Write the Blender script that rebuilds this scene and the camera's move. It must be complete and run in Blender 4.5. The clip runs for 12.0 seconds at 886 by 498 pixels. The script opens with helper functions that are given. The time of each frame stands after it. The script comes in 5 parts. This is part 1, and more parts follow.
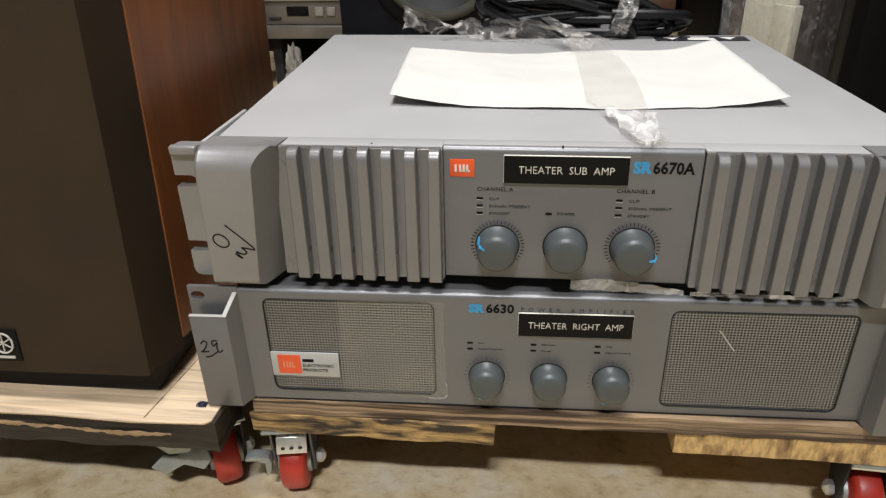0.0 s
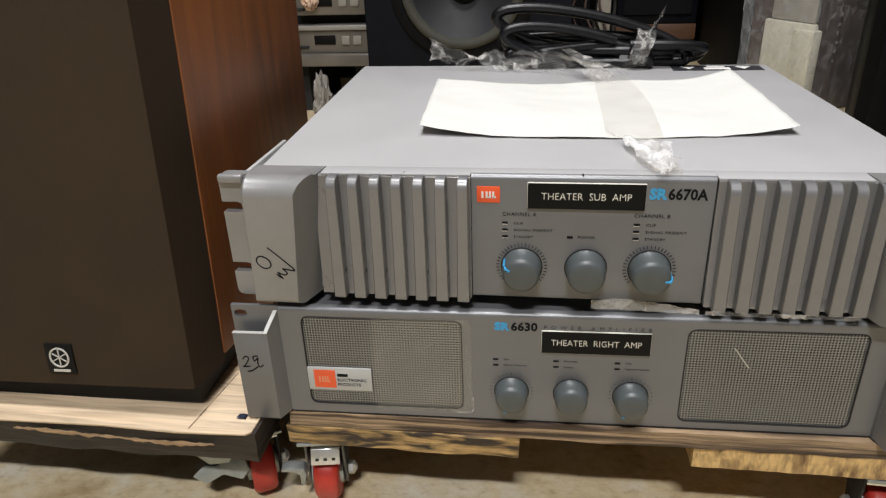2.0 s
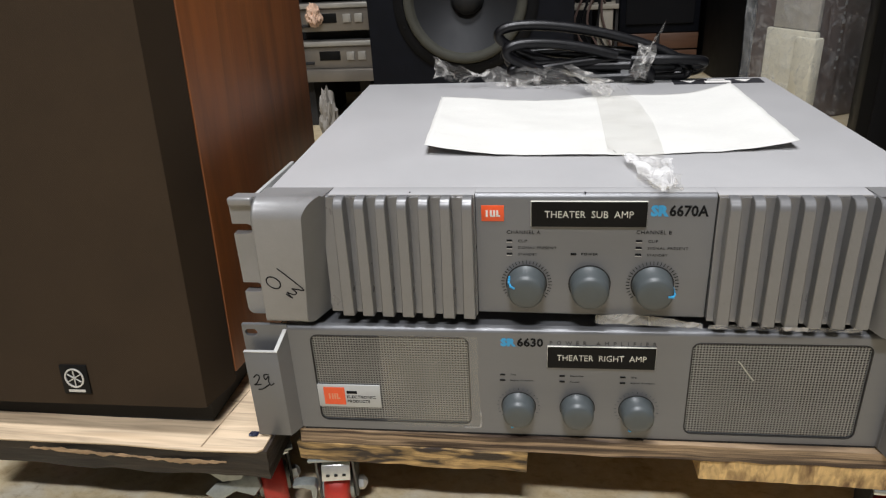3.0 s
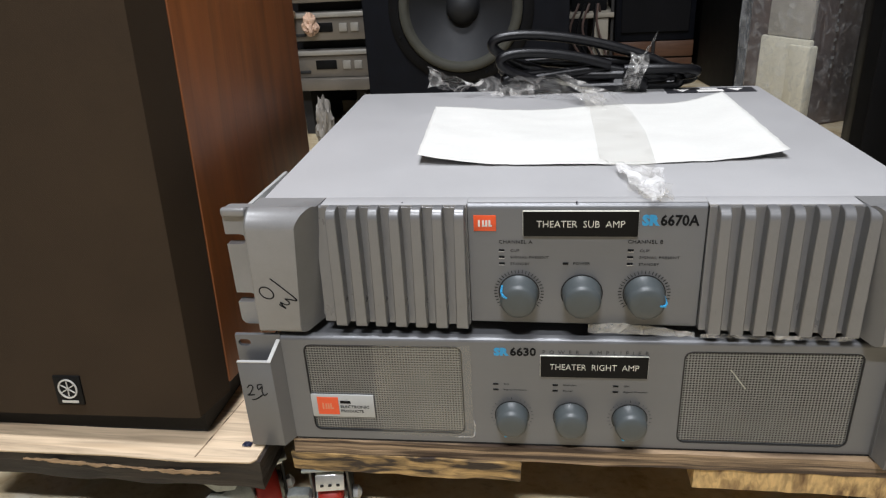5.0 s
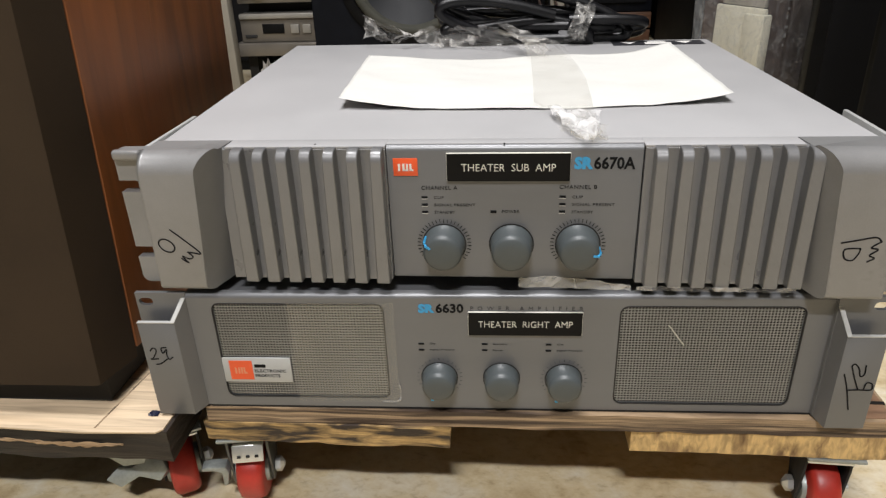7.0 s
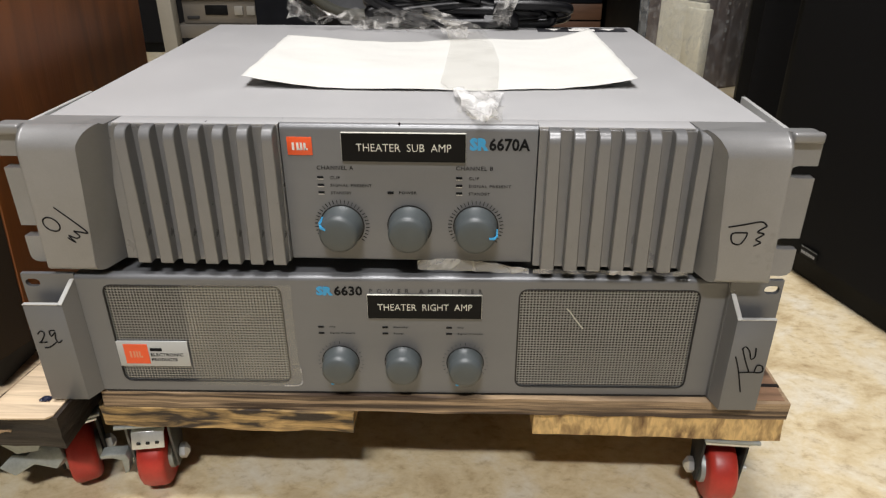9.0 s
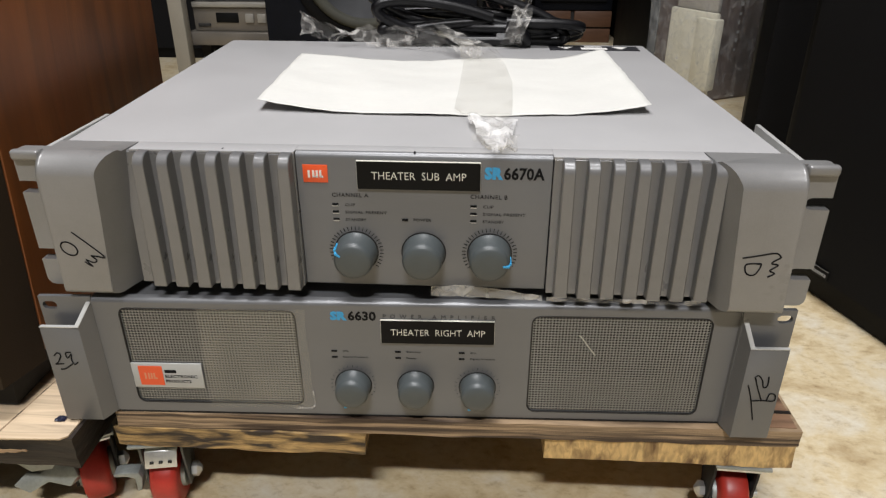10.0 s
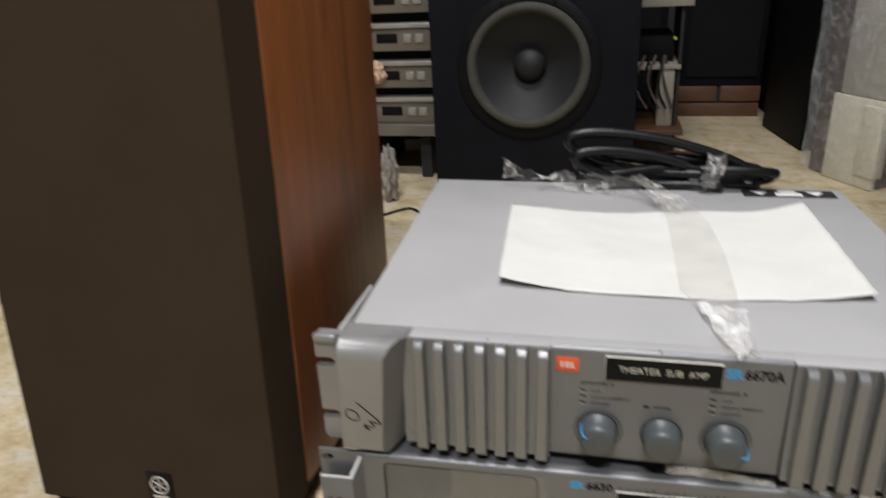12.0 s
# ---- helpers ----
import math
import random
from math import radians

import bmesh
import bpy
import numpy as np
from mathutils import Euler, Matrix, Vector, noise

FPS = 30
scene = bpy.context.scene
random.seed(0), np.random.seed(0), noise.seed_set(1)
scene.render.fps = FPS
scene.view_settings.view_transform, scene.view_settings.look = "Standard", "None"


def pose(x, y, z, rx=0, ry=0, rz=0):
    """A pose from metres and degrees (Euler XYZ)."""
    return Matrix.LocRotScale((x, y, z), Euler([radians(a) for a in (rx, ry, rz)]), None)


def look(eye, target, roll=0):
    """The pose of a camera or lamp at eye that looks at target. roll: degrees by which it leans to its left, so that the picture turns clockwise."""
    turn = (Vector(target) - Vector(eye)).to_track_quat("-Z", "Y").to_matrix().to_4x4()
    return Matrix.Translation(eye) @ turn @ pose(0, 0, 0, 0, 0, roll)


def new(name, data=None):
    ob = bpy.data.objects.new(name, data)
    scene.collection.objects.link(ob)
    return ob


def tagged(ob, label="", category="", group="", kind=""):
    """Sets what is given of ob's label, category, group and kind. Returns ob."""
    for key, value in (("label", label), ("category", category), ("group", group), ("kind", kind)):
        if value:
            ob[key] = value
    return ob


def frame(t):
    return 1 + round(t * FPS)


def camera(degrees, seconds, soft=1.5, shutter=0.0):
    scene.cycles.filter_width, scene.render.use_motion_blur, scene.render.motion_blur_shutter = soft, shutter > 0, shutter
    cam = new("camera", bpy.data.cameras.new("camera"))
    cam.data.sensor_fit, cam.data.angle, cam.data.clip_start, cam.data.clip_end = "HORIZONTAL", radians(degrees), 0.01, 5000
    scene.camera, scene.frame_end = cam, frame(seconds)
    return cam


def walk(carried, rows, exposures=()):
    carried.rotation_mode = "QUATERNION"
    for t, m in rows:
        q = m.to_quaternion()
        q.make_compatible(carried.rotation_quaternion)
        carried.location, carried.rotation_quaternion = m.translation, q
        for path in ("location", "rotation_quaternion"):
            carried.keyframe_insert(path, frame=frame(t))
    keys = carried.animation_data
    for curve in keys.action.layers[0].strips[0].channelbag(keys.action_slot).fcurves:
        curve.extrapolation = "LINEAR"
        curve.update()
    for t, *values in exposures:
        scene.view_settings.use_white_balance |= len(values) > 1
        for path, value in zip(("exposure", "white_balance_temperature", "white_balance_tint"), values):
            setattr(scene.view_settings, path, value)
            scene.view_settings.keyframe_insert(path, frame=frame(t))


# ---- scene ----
cam = camera(65.7, 12.0, soft=1.25, shutter=0.35)
PATH = [
    (0, (-0.023, -0.391, 0.422), (-0.245, 1.375, -0.49), -1.4),
    (0.5, (-0.024, -0.401, 0.423), (-0.264, 1.376, -0.464), -1.2),
    (1, (-0.021, -0.411, 0.427), (-0.28, 1.373, -0.438), -1.1),
    (1.5, (-0.023, -0.415, 0.431), (-0.31, 1.362, -0.439), -1.7),
    (2, (-0.024, -0.417, 0.435), (-0.309, 1.369, -0.419), -2.2),
    (2.5, (-0.024, -0.421, 0.443), (-0.326, 1.375, -0.384), -2.7),
    (3, (-0.022, -0.422, 0.444), (-0.328, 1.373, -0.384), -3.3),
    (5, (-0.018, -0.422, 0.446), (-0.319, 1.382, -0.363), -3.4),
    (5.5, (-0.018, -0.425, 0.444), (-0.325, 1.379, -0.365), -3.2),
    (6, (-0.009, -0.423, 0.429), (-0.29, 1.366, -0.418), -2.6),
    (6.5, (0.0, -0.406, 0.419), (-0.24, 1.382, -0.444), -3.0),
    (8.3, (0.032, -0.385, 0.397), (-0.065, 1.413, -0.474), 0.4),
    (8.5, (0.04, -0.387, 0.397), (-0.057, 1.409, -0.477), 0.0),
    (9, (0.045, -0.388, 0.403), (-0.043, 1.399, -0.49), -0.2),
    (9.5, (0.038, -0.385, 0.414), (-0.071, 1.415, -0.45), -0.3),
    (10, (0.04, -0.383, 0.418), (-0.066, 1.405, -0.471), -0.0),
    (10.5, (0.025, -0.384, 0.44), (-0.131, 1.417, -0.418), -0.7),
    (11, (0.023, -0.381, 0.457), (-0.106, 1.404, -0.435), 0.1),
    (11.5, (0.01, -0.381, 0.477), (-0.211, 1.377, -0.451), -1.3),
    (11.7, (-0.012, -0.39, 0.495), (-0.301, 1.388, -0.374), -1.9),
    (11.9, (-0.032, -0.403, 0.515), (-0.425, 1.391, -0.276), -2.7),
    (12, (-0.043, -0.407, 0.531), (-0.481, 1.387, -0.236), -2.9),
]
EXPOSURES = [
    (0.0, -0.06, 6600, 10), (2.0, -0.05, 6550, 10), (3.0, -0.07, 6350, 10), (5.0, -0.07, 6200, 10), (5.5, -0.07, 6200, 10),
    (6.5, -0.01, 6500, 10), (9.0, -0.03, 6650, 10), (9.5, -0.06, 6600, 10), (10.0, -0.14, 6550, 10), (10.5, -0.38, 6400, 10),
    (11.0, -0.38, 6400, 10), (11.5, -0.34, 6450, 10), (12.0, -0.26, 6500, 10),
]
walk(cam, [(t, look(eye, target, roll)) for t, eye, target, roll in PATH], EXPOSURES)

# ---- light of the warehouse: ceiling tubes, closed room ----
world = bpy.data.worlds.new("world")
scene.world = world
world.use_nodes = True
world.node_tree.nodes["Background"].inputs[0].default_value = (0.9, 0.95, 1.0, 1)
world.node_tree.nodes["Background"].inputs[1].default_value = 0.015


def ceiling_lamp(x, y, w, l, power, tint=(0.985, 0.98, 1.0)):
    d = bpy.data.lights.new("ceiling_tube_light", "AREA")
    d.shape, d.size, d.size_y, d.energy, d.color = "RECTANGLE", w, l, power, tint
    ob = new("ceiling_tube_light", d)
    ob.matrix_world = pose(x, y, 2.72)
    return ob


ceiling_lamp(-0.05, -1.75, 0.60, 0.14, 92)
ceiling_lamp(-0.14, -0.12, 0.90, 0.30, 70)
# unseen weak lamp, added as fill for the back of the room
ceiling_lamp(-0.3, 2.6, 1.3, 0.30, 4)


# ---- materials ----
def mat(name, base, rough=0.5, metal=0.0, var=0.08, scale=30.0, fine=400.0, bump=0.05, second=None, second_at=0.6,
        stretch=(1, 1, 1), coat=0.0, rough_var=0.1, random_tint=0.0, spec=0.5, bump_dist=0.001):
    m = bpy.data.materials.new(name)
    m.use_nodes = True
    nt = m.node_tree
    n, ln = nt.nodes, nt.links
    b = n["Principled BSDF"]
    b.inputs["Metallic"].default_value = metal
    b.inputs["Coat Weight"].default_value = coat
    b.inputs["Specular IOR Level"].default_value = spec
    tc = n.new("ShaderNodeTexCoord")
    mp = n.new("ShaderNodeMapping")
    mp.inputs["Scale"].default_value = stretch
    ln.new(tc.outputs["Object"], mp.inputs[0])
    big = n.new("ShaderNodeTexNoise")
    big.inputs["Scale"].default_value = scale
    big.inputs["Detail"].default_value = 6
    big.inputs["Roughness"].default_value = 0.65
    small = n.new("ShaderNodeTexNoise")
    small.inputs["Scale"].default_value = fine
    small.inputs["Detail"].default_value = 3
    for t in (big, small):
        ln.new(mp.outputs[0], t.inputs["Vector"])
    ramp = n.new("ShaderNodeValToRGB")
    lo = [max(0, c * (1 - var)) for c in base]
    hi = [min(1, c * (1 + var)) for c in base]
    ramp.color_ramp.elements[0].position, ramp.color_ramp.elements[1].position = 0.3, 0.7
    ramp.color_ramp.elements[0].color = (*lo, 1)
    ramp.color_ramp.elements[1].color = (*hi, 1)
    if second:
        e = ramp.color_ramp.elements.new(second_at)
        ramp.color_ramp.elements[-1].position = min(1.0, second_at + 0.18)
        e.color = (*hi, 1)
        ramp.color_ramp.elements[-1].color = (*second, 1)
    ln.new(big.outputs["Fac"], ramp.inputs[0])
    mix = n.new("ShaderNodeMix")
    mix.data_type, mix.blend_type = "RGBA", "MULTIPLY"
    mix.inputs["Factor"].default_value = 1.0
    r2 = n.new("ShaderNodeValToRGB")
    r2.color_ramp.elements[0].position, r2.color_ramp.elements[1].position = 0.25, 0.75
    g = 1 - var * 0.8
    r2.color_ramp.elements[0].color = (g, g, g, 1)
    r2.color_ramp.elements[1].color = (1, 1, 1, 1)
    ln.new(small.outputs["Fac"], r2.inputs[0])
    ln.new(ramp.outputs[0], mix.inputs["A"])
    ln.new(r2.outputs[0], mix.inputs["B"])
    ln.new(mix.outputs["Result"], b.inputs["Base Color"])
    mr = n.new("ShaderNodeMapRange")
    mr.inputs["To Min"].default_value = max(0.03, rough - rough_var)
    mr.inputs["To Max"].default_value = min(1.0, rough + rough_var)
    ln.new(big.outputs["Fac"], mr.inputs["Value"])
    ln.new(mr.outputs[0], b.inputs["Roughness"])
    if bump:
        bp = n.new("ShaderNodeBump")
        bp.inputs["Strength"].default_value = bump
        bp.inputs["Distance"].default_value = bump_dist
        ln.new(small.outputs["Fac"], bp.inputs["Height"])
        ln.new(bp.outputs[0], b.inputs["Normal"])
    return m


def clear_film(name, tint, clear, rough, scale, strength, glint=0.3):
    """Thin clear plastic: mostly see-through, with crinkled gloss."""
    m = bpy.data.materials.new(name)
    m.use_nodes = True
    nt = m.node_tree
    n, ln = nt.nodes, nt.links
    b = n["Principled BSDF"]
    b.inputs["Base Color"].default_value = (*tint, 1)
    b.inputs["Roughness"].default_value = rough
    b.inputs["Specular IOR Level"].default_value = 1.0
    tr = n.new("ShaderNodeBsdfTransparent")
    mx = n.new("ShaderNodeMixShader")
    tc = n.new("ShaderNodeTexCoord")
    no = n.new("ShaderNodeTexNoise")
    no.inputs["Scale"].default_value = scale
    no.inputs["Detail"].default_value = 5
    no.inputs["Distortion"].default_value = 1.2
    ln.new(tc.outputs["Object"], no.inputs["Vector"])
    # glint: pale film turns denser at noise crests, painting highlights on the creases
    mr = n.new("ShaderNodeMapRange")
    mr.inputs["From Min"].default_value, mr.inputs["From Max"].default_value = 0.48, 0.72
    mr.inputs["To Min"].default_value, mr.inputs["To Max"].default_value = 1 - clear, min(1, 1 - clear + glint)
    ln.new(no.outputs["Fac"], mr.inputs["Value"])
    bp = n.new("ShaderNodeBump")
    bp.inputs["Strength"].default_value, bp.inputs["Distance"].default_value = strength, 0.01
    ln.new(no.outputs["Fac"], bp.inputs["Height"])
    ln.new(bp.outputs[0], b.inputs["Normal"])
    ln.new(mr.outputs[0], mx.inputs["Fac"])
    ln.new(tr.outputs[0], mx.inputs[1])
    ln.new(b.outputs[0], mx.inputs[2])
    ln.new(mx.outputs[0], n["Material Output"].inputs["Surface"])
    return m


def floor_mat():
    m = bpy.data.materials.new("mottled_beige_floor")
    m.use_nodes = True
    nt = m.node_tree
    n, ln = nt.nodes, nt.links
    b = n["Principled BSDF"]
    tc = n.new("ShaderNodeTexCoord")
    a = n.new("ShaderNodeTexNoise")
    a.inputs["Scale"].default_value, a.inputs["Detail"].default_value, a.inputs["Distortion"].default_value = 19, 10, 0.5
    a.inputs["Roughness"].default_value = 0.6
    mp = n.new("ShaderNodeMapping")
    mp.inputs["Scale"].default_value = (1, 1.5, 1)
    mp.inputs["Rotation"].default_value = (0, 0, 0.9)
    c = n.new("ShaderNodeTexNoise")
    c.inputs["Scale"].default_value, c.inputs["Detail"].default_value, c.inputs["Distortion"].default_value = 75, 10, 0.25
    c.inputs["Roughness"].default_value = 0.68
    ln.new(tc.outputs["Object"], a.inputs["Vector"])
    ln.new(tc.outputs["Object"], mp.inputs[0])
    ln.new(mp.outputs[0], c.inputs["Vector"])
    ra = n.new("ShaderNodeValToRGB")
    ra.color_ramp.elements[0].position, ra.color_ramp.elements[0].color = 0.30, (0.414, 0.318, 0.185, 1)
    ra.color_ramp.elements[1].position, ra.color_ramp.elements[1].color = 0.66, (0.636, 0.592, 0.488, 1)
    e = ra.color_ramp.elements.new(0.48)
    e.color = (0.607, 0.518, 0.348, 1)
    rc = n.new("ShaderNodeValToRGB")
    rc.color_ramp.elements[0].position, rc.color_ramp.elements[0].color = 0.28, (0.42, 0.33, 0.22, 1)
    rc.color_ramp.elements[1].position, rc.color_ramp.elements[1].color = 0.66, (1, 1, 1, 1)
    e = rc.color_ramp.elements.new(0.46)
    e.color = (0.86, 0.80, 0.70, 1)
    mx = n.new("ShaderNodeMix")
    mx.data_type, mx.blend_type = "RGBA", "MULTIPLY"
    mx.inputs["Factor"].default_value = 0.68
    ln.new(a.outputs["Fac"], ra.inputs[0])
    ln.new(c.outputs["Fac"], rc.inputs[0])
    ln.new(ra.outputs[0], mx.inputs["A"])
    ln.new(rc.outputs[0], mx.inputs["B"])
    ln.new(mx.outputs["Result"], b.inputs["Base Color"])
    b.inputs["Roughness"].default_value = 0.45
    bp = n.new("ShaderNodeBump")
    bp.inputs["Strength"].default_value, bp.inputs["Distance"].default_value = 0.2, 0.0006
    ln.new(c.outputs["Fac"], bp.inputs["Height"])
    ln.new(bp.outputs[0], b.inputs["Normal"])
    return m


def wood_mat(name, light, dark, along=(1.5, 30, 30), burn=0.5, rough=0.6):
    """Sawn wood with streaks along its grain and dark burnt or bark patches; burn: how much is dark."""
    m = bpy.data.materials.new(name)
    m.use_nodes = True
    nt = m.node_tree
    n, ln = nt.nodes, nt.links
    b = n["Principled BSDF"]
    tc = n.new("ShaderNodeTexCoord")
    mp = n.new("ShaderNodeMapping")
    mp.inputs["Scale"].default_value = along
    ln.new(tc.outputs["Object"], mp.inputs[0])
    a = n.new("ShaderNodeTexNoise")
    a.inputs["Scale"].default_value, a.inputs["Detail"].default_value, a.inputs["Distortion"].default_value = 6, 7, 0.8
    ln.new(mp.outputs[0], a.inputs["Vector"])
    c = n.new("ShaderNodeTexNoise")
    c.inputs["Scale"].default_value, c.inputs["Detail"].default_value, c.inputs["Distortion"].default_value = 2.2, 7, 0.5
    ln.new(mp.outputs[0], c.inputs["Vector"])
    ra = n.new("ShaderNodeValToRGB")
    ra.color_ramp.elements[0].position, ra.color_ramp.elements[0].color = 0.3, (*[v * 0.55 for v in light], 1)
    ra.color_ramp.elements[1].position, ra.color_ramp.elements[1].color = 0.62, (*light, 1)
    rc = n.new("ShaderNodeValToRGB")
    rc.color_ramp.elements[0].position, rc.color_ramp.elements[0].color = 0.25 + 0.45 * burn - 0.09, (1, 1, 1, 1)
    rc.color_ramp.elements[1].position, rc.color_ramp.elements[1].color = 0.25 + 0.45 * burn + 0.10, (0, 0, 0, 1)
    ln.new(a.outputs["Fac"], ra.inputs[0])
    ln.new(c.outputs["Fac"], rc.inputs[0])
    mx = n.new("ShaderNodeMix")
    mx.data_type = "RGBA"
    mx.inputs["B"].default_value = (*dark, 1)
    ln.new(rc.outputs[0], mx.inputs["Factor"])
    ln.new(ra.outputs[0], mx.inputs["A"])
    ln.new(mx.outputs["Result"], b.inputs["Base Color"])
    b.inputs["Roughness"].default_value = rough
    bp = n.new("ShaderNodeBump")
    bp.inputs["Strength"].default_value, bp.inputs["Distance"].default_value = 0.4, 0.002
    ln.new(a.outputs["Fac"], bp.inputs["Height"])
    ln.new(bp.outputs[0], b.inputs["Normal"])
    return m


def cloth_mat(name, base):
    """Woven loudspeaker cloth."""
    m = mat(name, base, 0.9, var=0.12, scale=14, fine=900, bump=0.0, spec=0.15)
    n, ln = m.node_tree.nodes, m.node_tree.links
    b = n["Principled BSDF"]
    tc = n.new("ShaderNodeTexCoord")
    w = n.new("ShaderNodeTexChecker")
    w.inputs["Scale"].default_value = 900
    ln.new(tc.outputs["Object"], w.inputs["Vector"])
    bp = n.new("ShaderNodeBump")
    bp.inputs["Strength"].default_value, bp.inputs["Distance"].default_value = 0.4, 0.0006
    ln.new(w.outputs["Fac"], bp.inputs["Height"])
    ln.new(bp.outputs[0], b.inputs["Normal"])
    return m


GREY = mat("grey_enamel", (0.142, 0.145, 0.150), 0.36, 0.3, var=0.05, scale=18, fine=1500, bump=0.05)
RIBGREY = mat("grey_rib_enamel", (0.152, 0.152, 0.153), 0.30, 0.15, var=0.08, scale=30, fine=1300, bump=0.06, spec=0.9)
# lighter than the front greys: stronger light on top is partly in this colour
COVER = mat("grey_cover_paint", (0.3525, 0.3488, 0.3488), 0.5, 0.0, var=0.05, scale=9, fine=1200, bump=0.06, rough_var=0.12, second=(0.3, 0.2963, 0.2925), second_at=0.66)
WORN = mat("worn_grey_casting", (0.205, 0.203, 0.200), 0.34, 0.1, var=0.07, scale=26, fine=900, bump=0.08, second=(0.125, 0.121, 0.116), second_at=0.64, spec=0.8)
PANEL = mat("brushed_grey_panel", (0.150, 0.153, 0.158), 0.38, 0.3, var=0.04, scale=12, fine=900, bump=0.04, stretch=(0.3, 1, 3))
EDGE = mat("bare_cut_edge", (0.558, 0.558, 0.54), 0.4, 0.4, var=0.06)
STEEL = mat("perforated_steel", (0.28, 0.288, 0.296), 0.33, 0.7, var=0.1, scale=30, fine=600)
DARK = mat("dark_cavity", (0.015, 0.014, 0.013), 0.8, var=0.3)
BLACKPLATE = mat("black_engraved_plate", (0.006, 0.006, 0.006), 0.5, var=0.2, spec=0.12)
CREAM = mat("cream_engraving", (0.702, 0.684, 0.594), 0.5, var=0.03)
INK = mat("black_ink", (0.008, 0.008, 0.009), 0.7, var=0.2, spec=0.12)
PRINT = mat("thin_dark_print", (0.02625, 0.02625, 0.02775), 0.7, var=0.2, spec=0.15)
FAINT = mat("faded_ink", (0.05625, 0.05625, 0.0585), 0.7, var=0.2, spec=0.2)
BLUE = mat("blue_print", (0.036, 0.297, 0.558), 0.45, var=0.06)
ORANGE = mat("orange_print", (0.72, 0.09, 0.0225), 0.4, var=0.05)
WHITEPRINT = mat("white_print", (0.72, 0.702, 0.666), 0.5, var=0.04)
FAINTWHITE = mat("dull_white_print", (0.2625, 0.2625, 0.255), 0.6, var=0.05)
PALEORANGE = mat("pale_orange_print", (0.6375, 0.24, 0.1275), 0.45, var=0.04)
KNOB = mat("grey_blue_knob_plastic", (0.06072, 0.07038, 0.07245), 0.42, var=0.07, scale=60, fine=1500, bump=0.05)
STICKER = mat("grey_sticker", (0.39, 0.3975, 0.39), 0.4, var=0.03)
PAPER = mat("white_paper", (0.61, 0.605, 0.57), 0.8, var=0.04, scale=14, fine=300, bump=0.05)
TAPE = clear_film("clear_packing_tape", (0.70, 0.68, 0.64), 0.90, 0.07, 60, 1.0, 0.65)
TAPEOVER = clear_film("flat_clear_tape", (0.47, 0.44, 0.36), 0.88, 0.18, 32, 0.4, 0.10)
TAPEWHITE = clear_film("crumpled_clear_tape", (0.95, 0.94, 0.92), 0.62, 0.08, 26, 0.5, 0.6)
TAPEGAP = clear_film("folded_clear_tape", (0.75, 0.74, 0.70), 0.70, 0.12, 50, 0.4, 0.35)
WRAP = clear_film("stretch_wrap", (0.72, 0.74, 0.74), 0.90, 0.10, 45, 0.35, 0.25)
RUBBER = mat("black_cable_rubber", (0.004, 0.004, 0.005), 0.36, var=0.2, scale=50, spec=0.35)
STRIPGREY = mat("charcoal_label", (0.022, 0.022, 0.026), 0.45, var=0.2)
BUTTON = mat("satin_silver_button", (0.34, 0.325, 0.29), 0.4, 0.3, var=0.1)
RED = mat("red_polyurethane", (0.375, 0.02625, 0.0165), 0.42, var=0.15, scale=40, fine=500, second=(0.225, 0.0225, 0.015), second_at=0.62)
ZINC = mat("zinc_plate", (0.7, 0.71, 0.7), 0.32, 0.85, var=0.12, scale=60, fine=600)
DULLZINC = mat("dull_zinc", (0.315, 0.3375, 0.3225), 0.5, 0.5, var=0.2, scale=60)
# darker copy of the fork zinc: shade under the deck is in its colour
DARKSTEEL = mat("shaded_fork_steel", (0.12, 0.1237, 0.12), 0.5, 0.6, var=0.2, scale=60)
PLY = wood_mat("weathered_plywood_edge", (0.375, 0.2625, 0.1575), (0.045, 0.027, 0.0165), (4.5, 20, 150), 0.50)
PLYTOP = wood_mat("worn_plywood_top", (0.285, 0.165, 0.0975), (0.0375, 0.01875, 0.01125), (3, 14, 20), 0.18)
BURNT = wood_mat("scorched_board", (0.495, 0.3225, 0.1275), (0.0225, 0.0135, 0.00825), (12, 18, 70), 0.62)
PINE = wood_mat("pale_sawn_block", (0.64, 0.43, 0.18), (0.1275, 0.0675, 0.02625), (42, 20, 16), 0.40)
PALE = wood_mat("pale_planed_wood", (0.585, 0.45, 0.3), (0.465, 0.3375, 0.21), (2, 28, 28), 0.22, 0.55)
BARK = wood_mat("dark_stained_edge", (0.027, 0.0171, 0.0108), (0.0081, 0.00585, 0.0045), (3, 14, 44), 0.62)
SPLIT = wood_mat("split_raw_wood", (0.45, 0.3, 0.165), (0.15, 0.075, 0.0375), (6, 20, 40), 0.2)
VENEER = wood_mat("red_brown_veneer", (0.2437, 0.07943, 0.01986), (0.1986, 0.06138, 0.01534), (9, 9, 0.9), 0.40, 0.42)
CLOTH = cloth_mat("brown_grille_cloth", (0.0365, 0.0243, 0.0139))
BLACKBOX = mat("black_cabinet_paint", (0.00375, 0.0039, 0.0045), 0.6, var=0.3, scale=30, fine=700, bump=0.2, spec=0.15)
NAVYBOX = mat("blue_black_cabinet", (0.00375, 0.0045, 0.007125), 0.6, var=0.3, scale=30, fine=700, bump=0.2, spec=0.15)
CONE = mat("charcoal_cone", (0.0062, 0.007, 0.0088), 0.65, var=0.15, scale=20)
SURROUND = mat("olive_foam_surround", (0.0465, 0.04575, 0.0345), 0.85, var=0.2, scale=40)
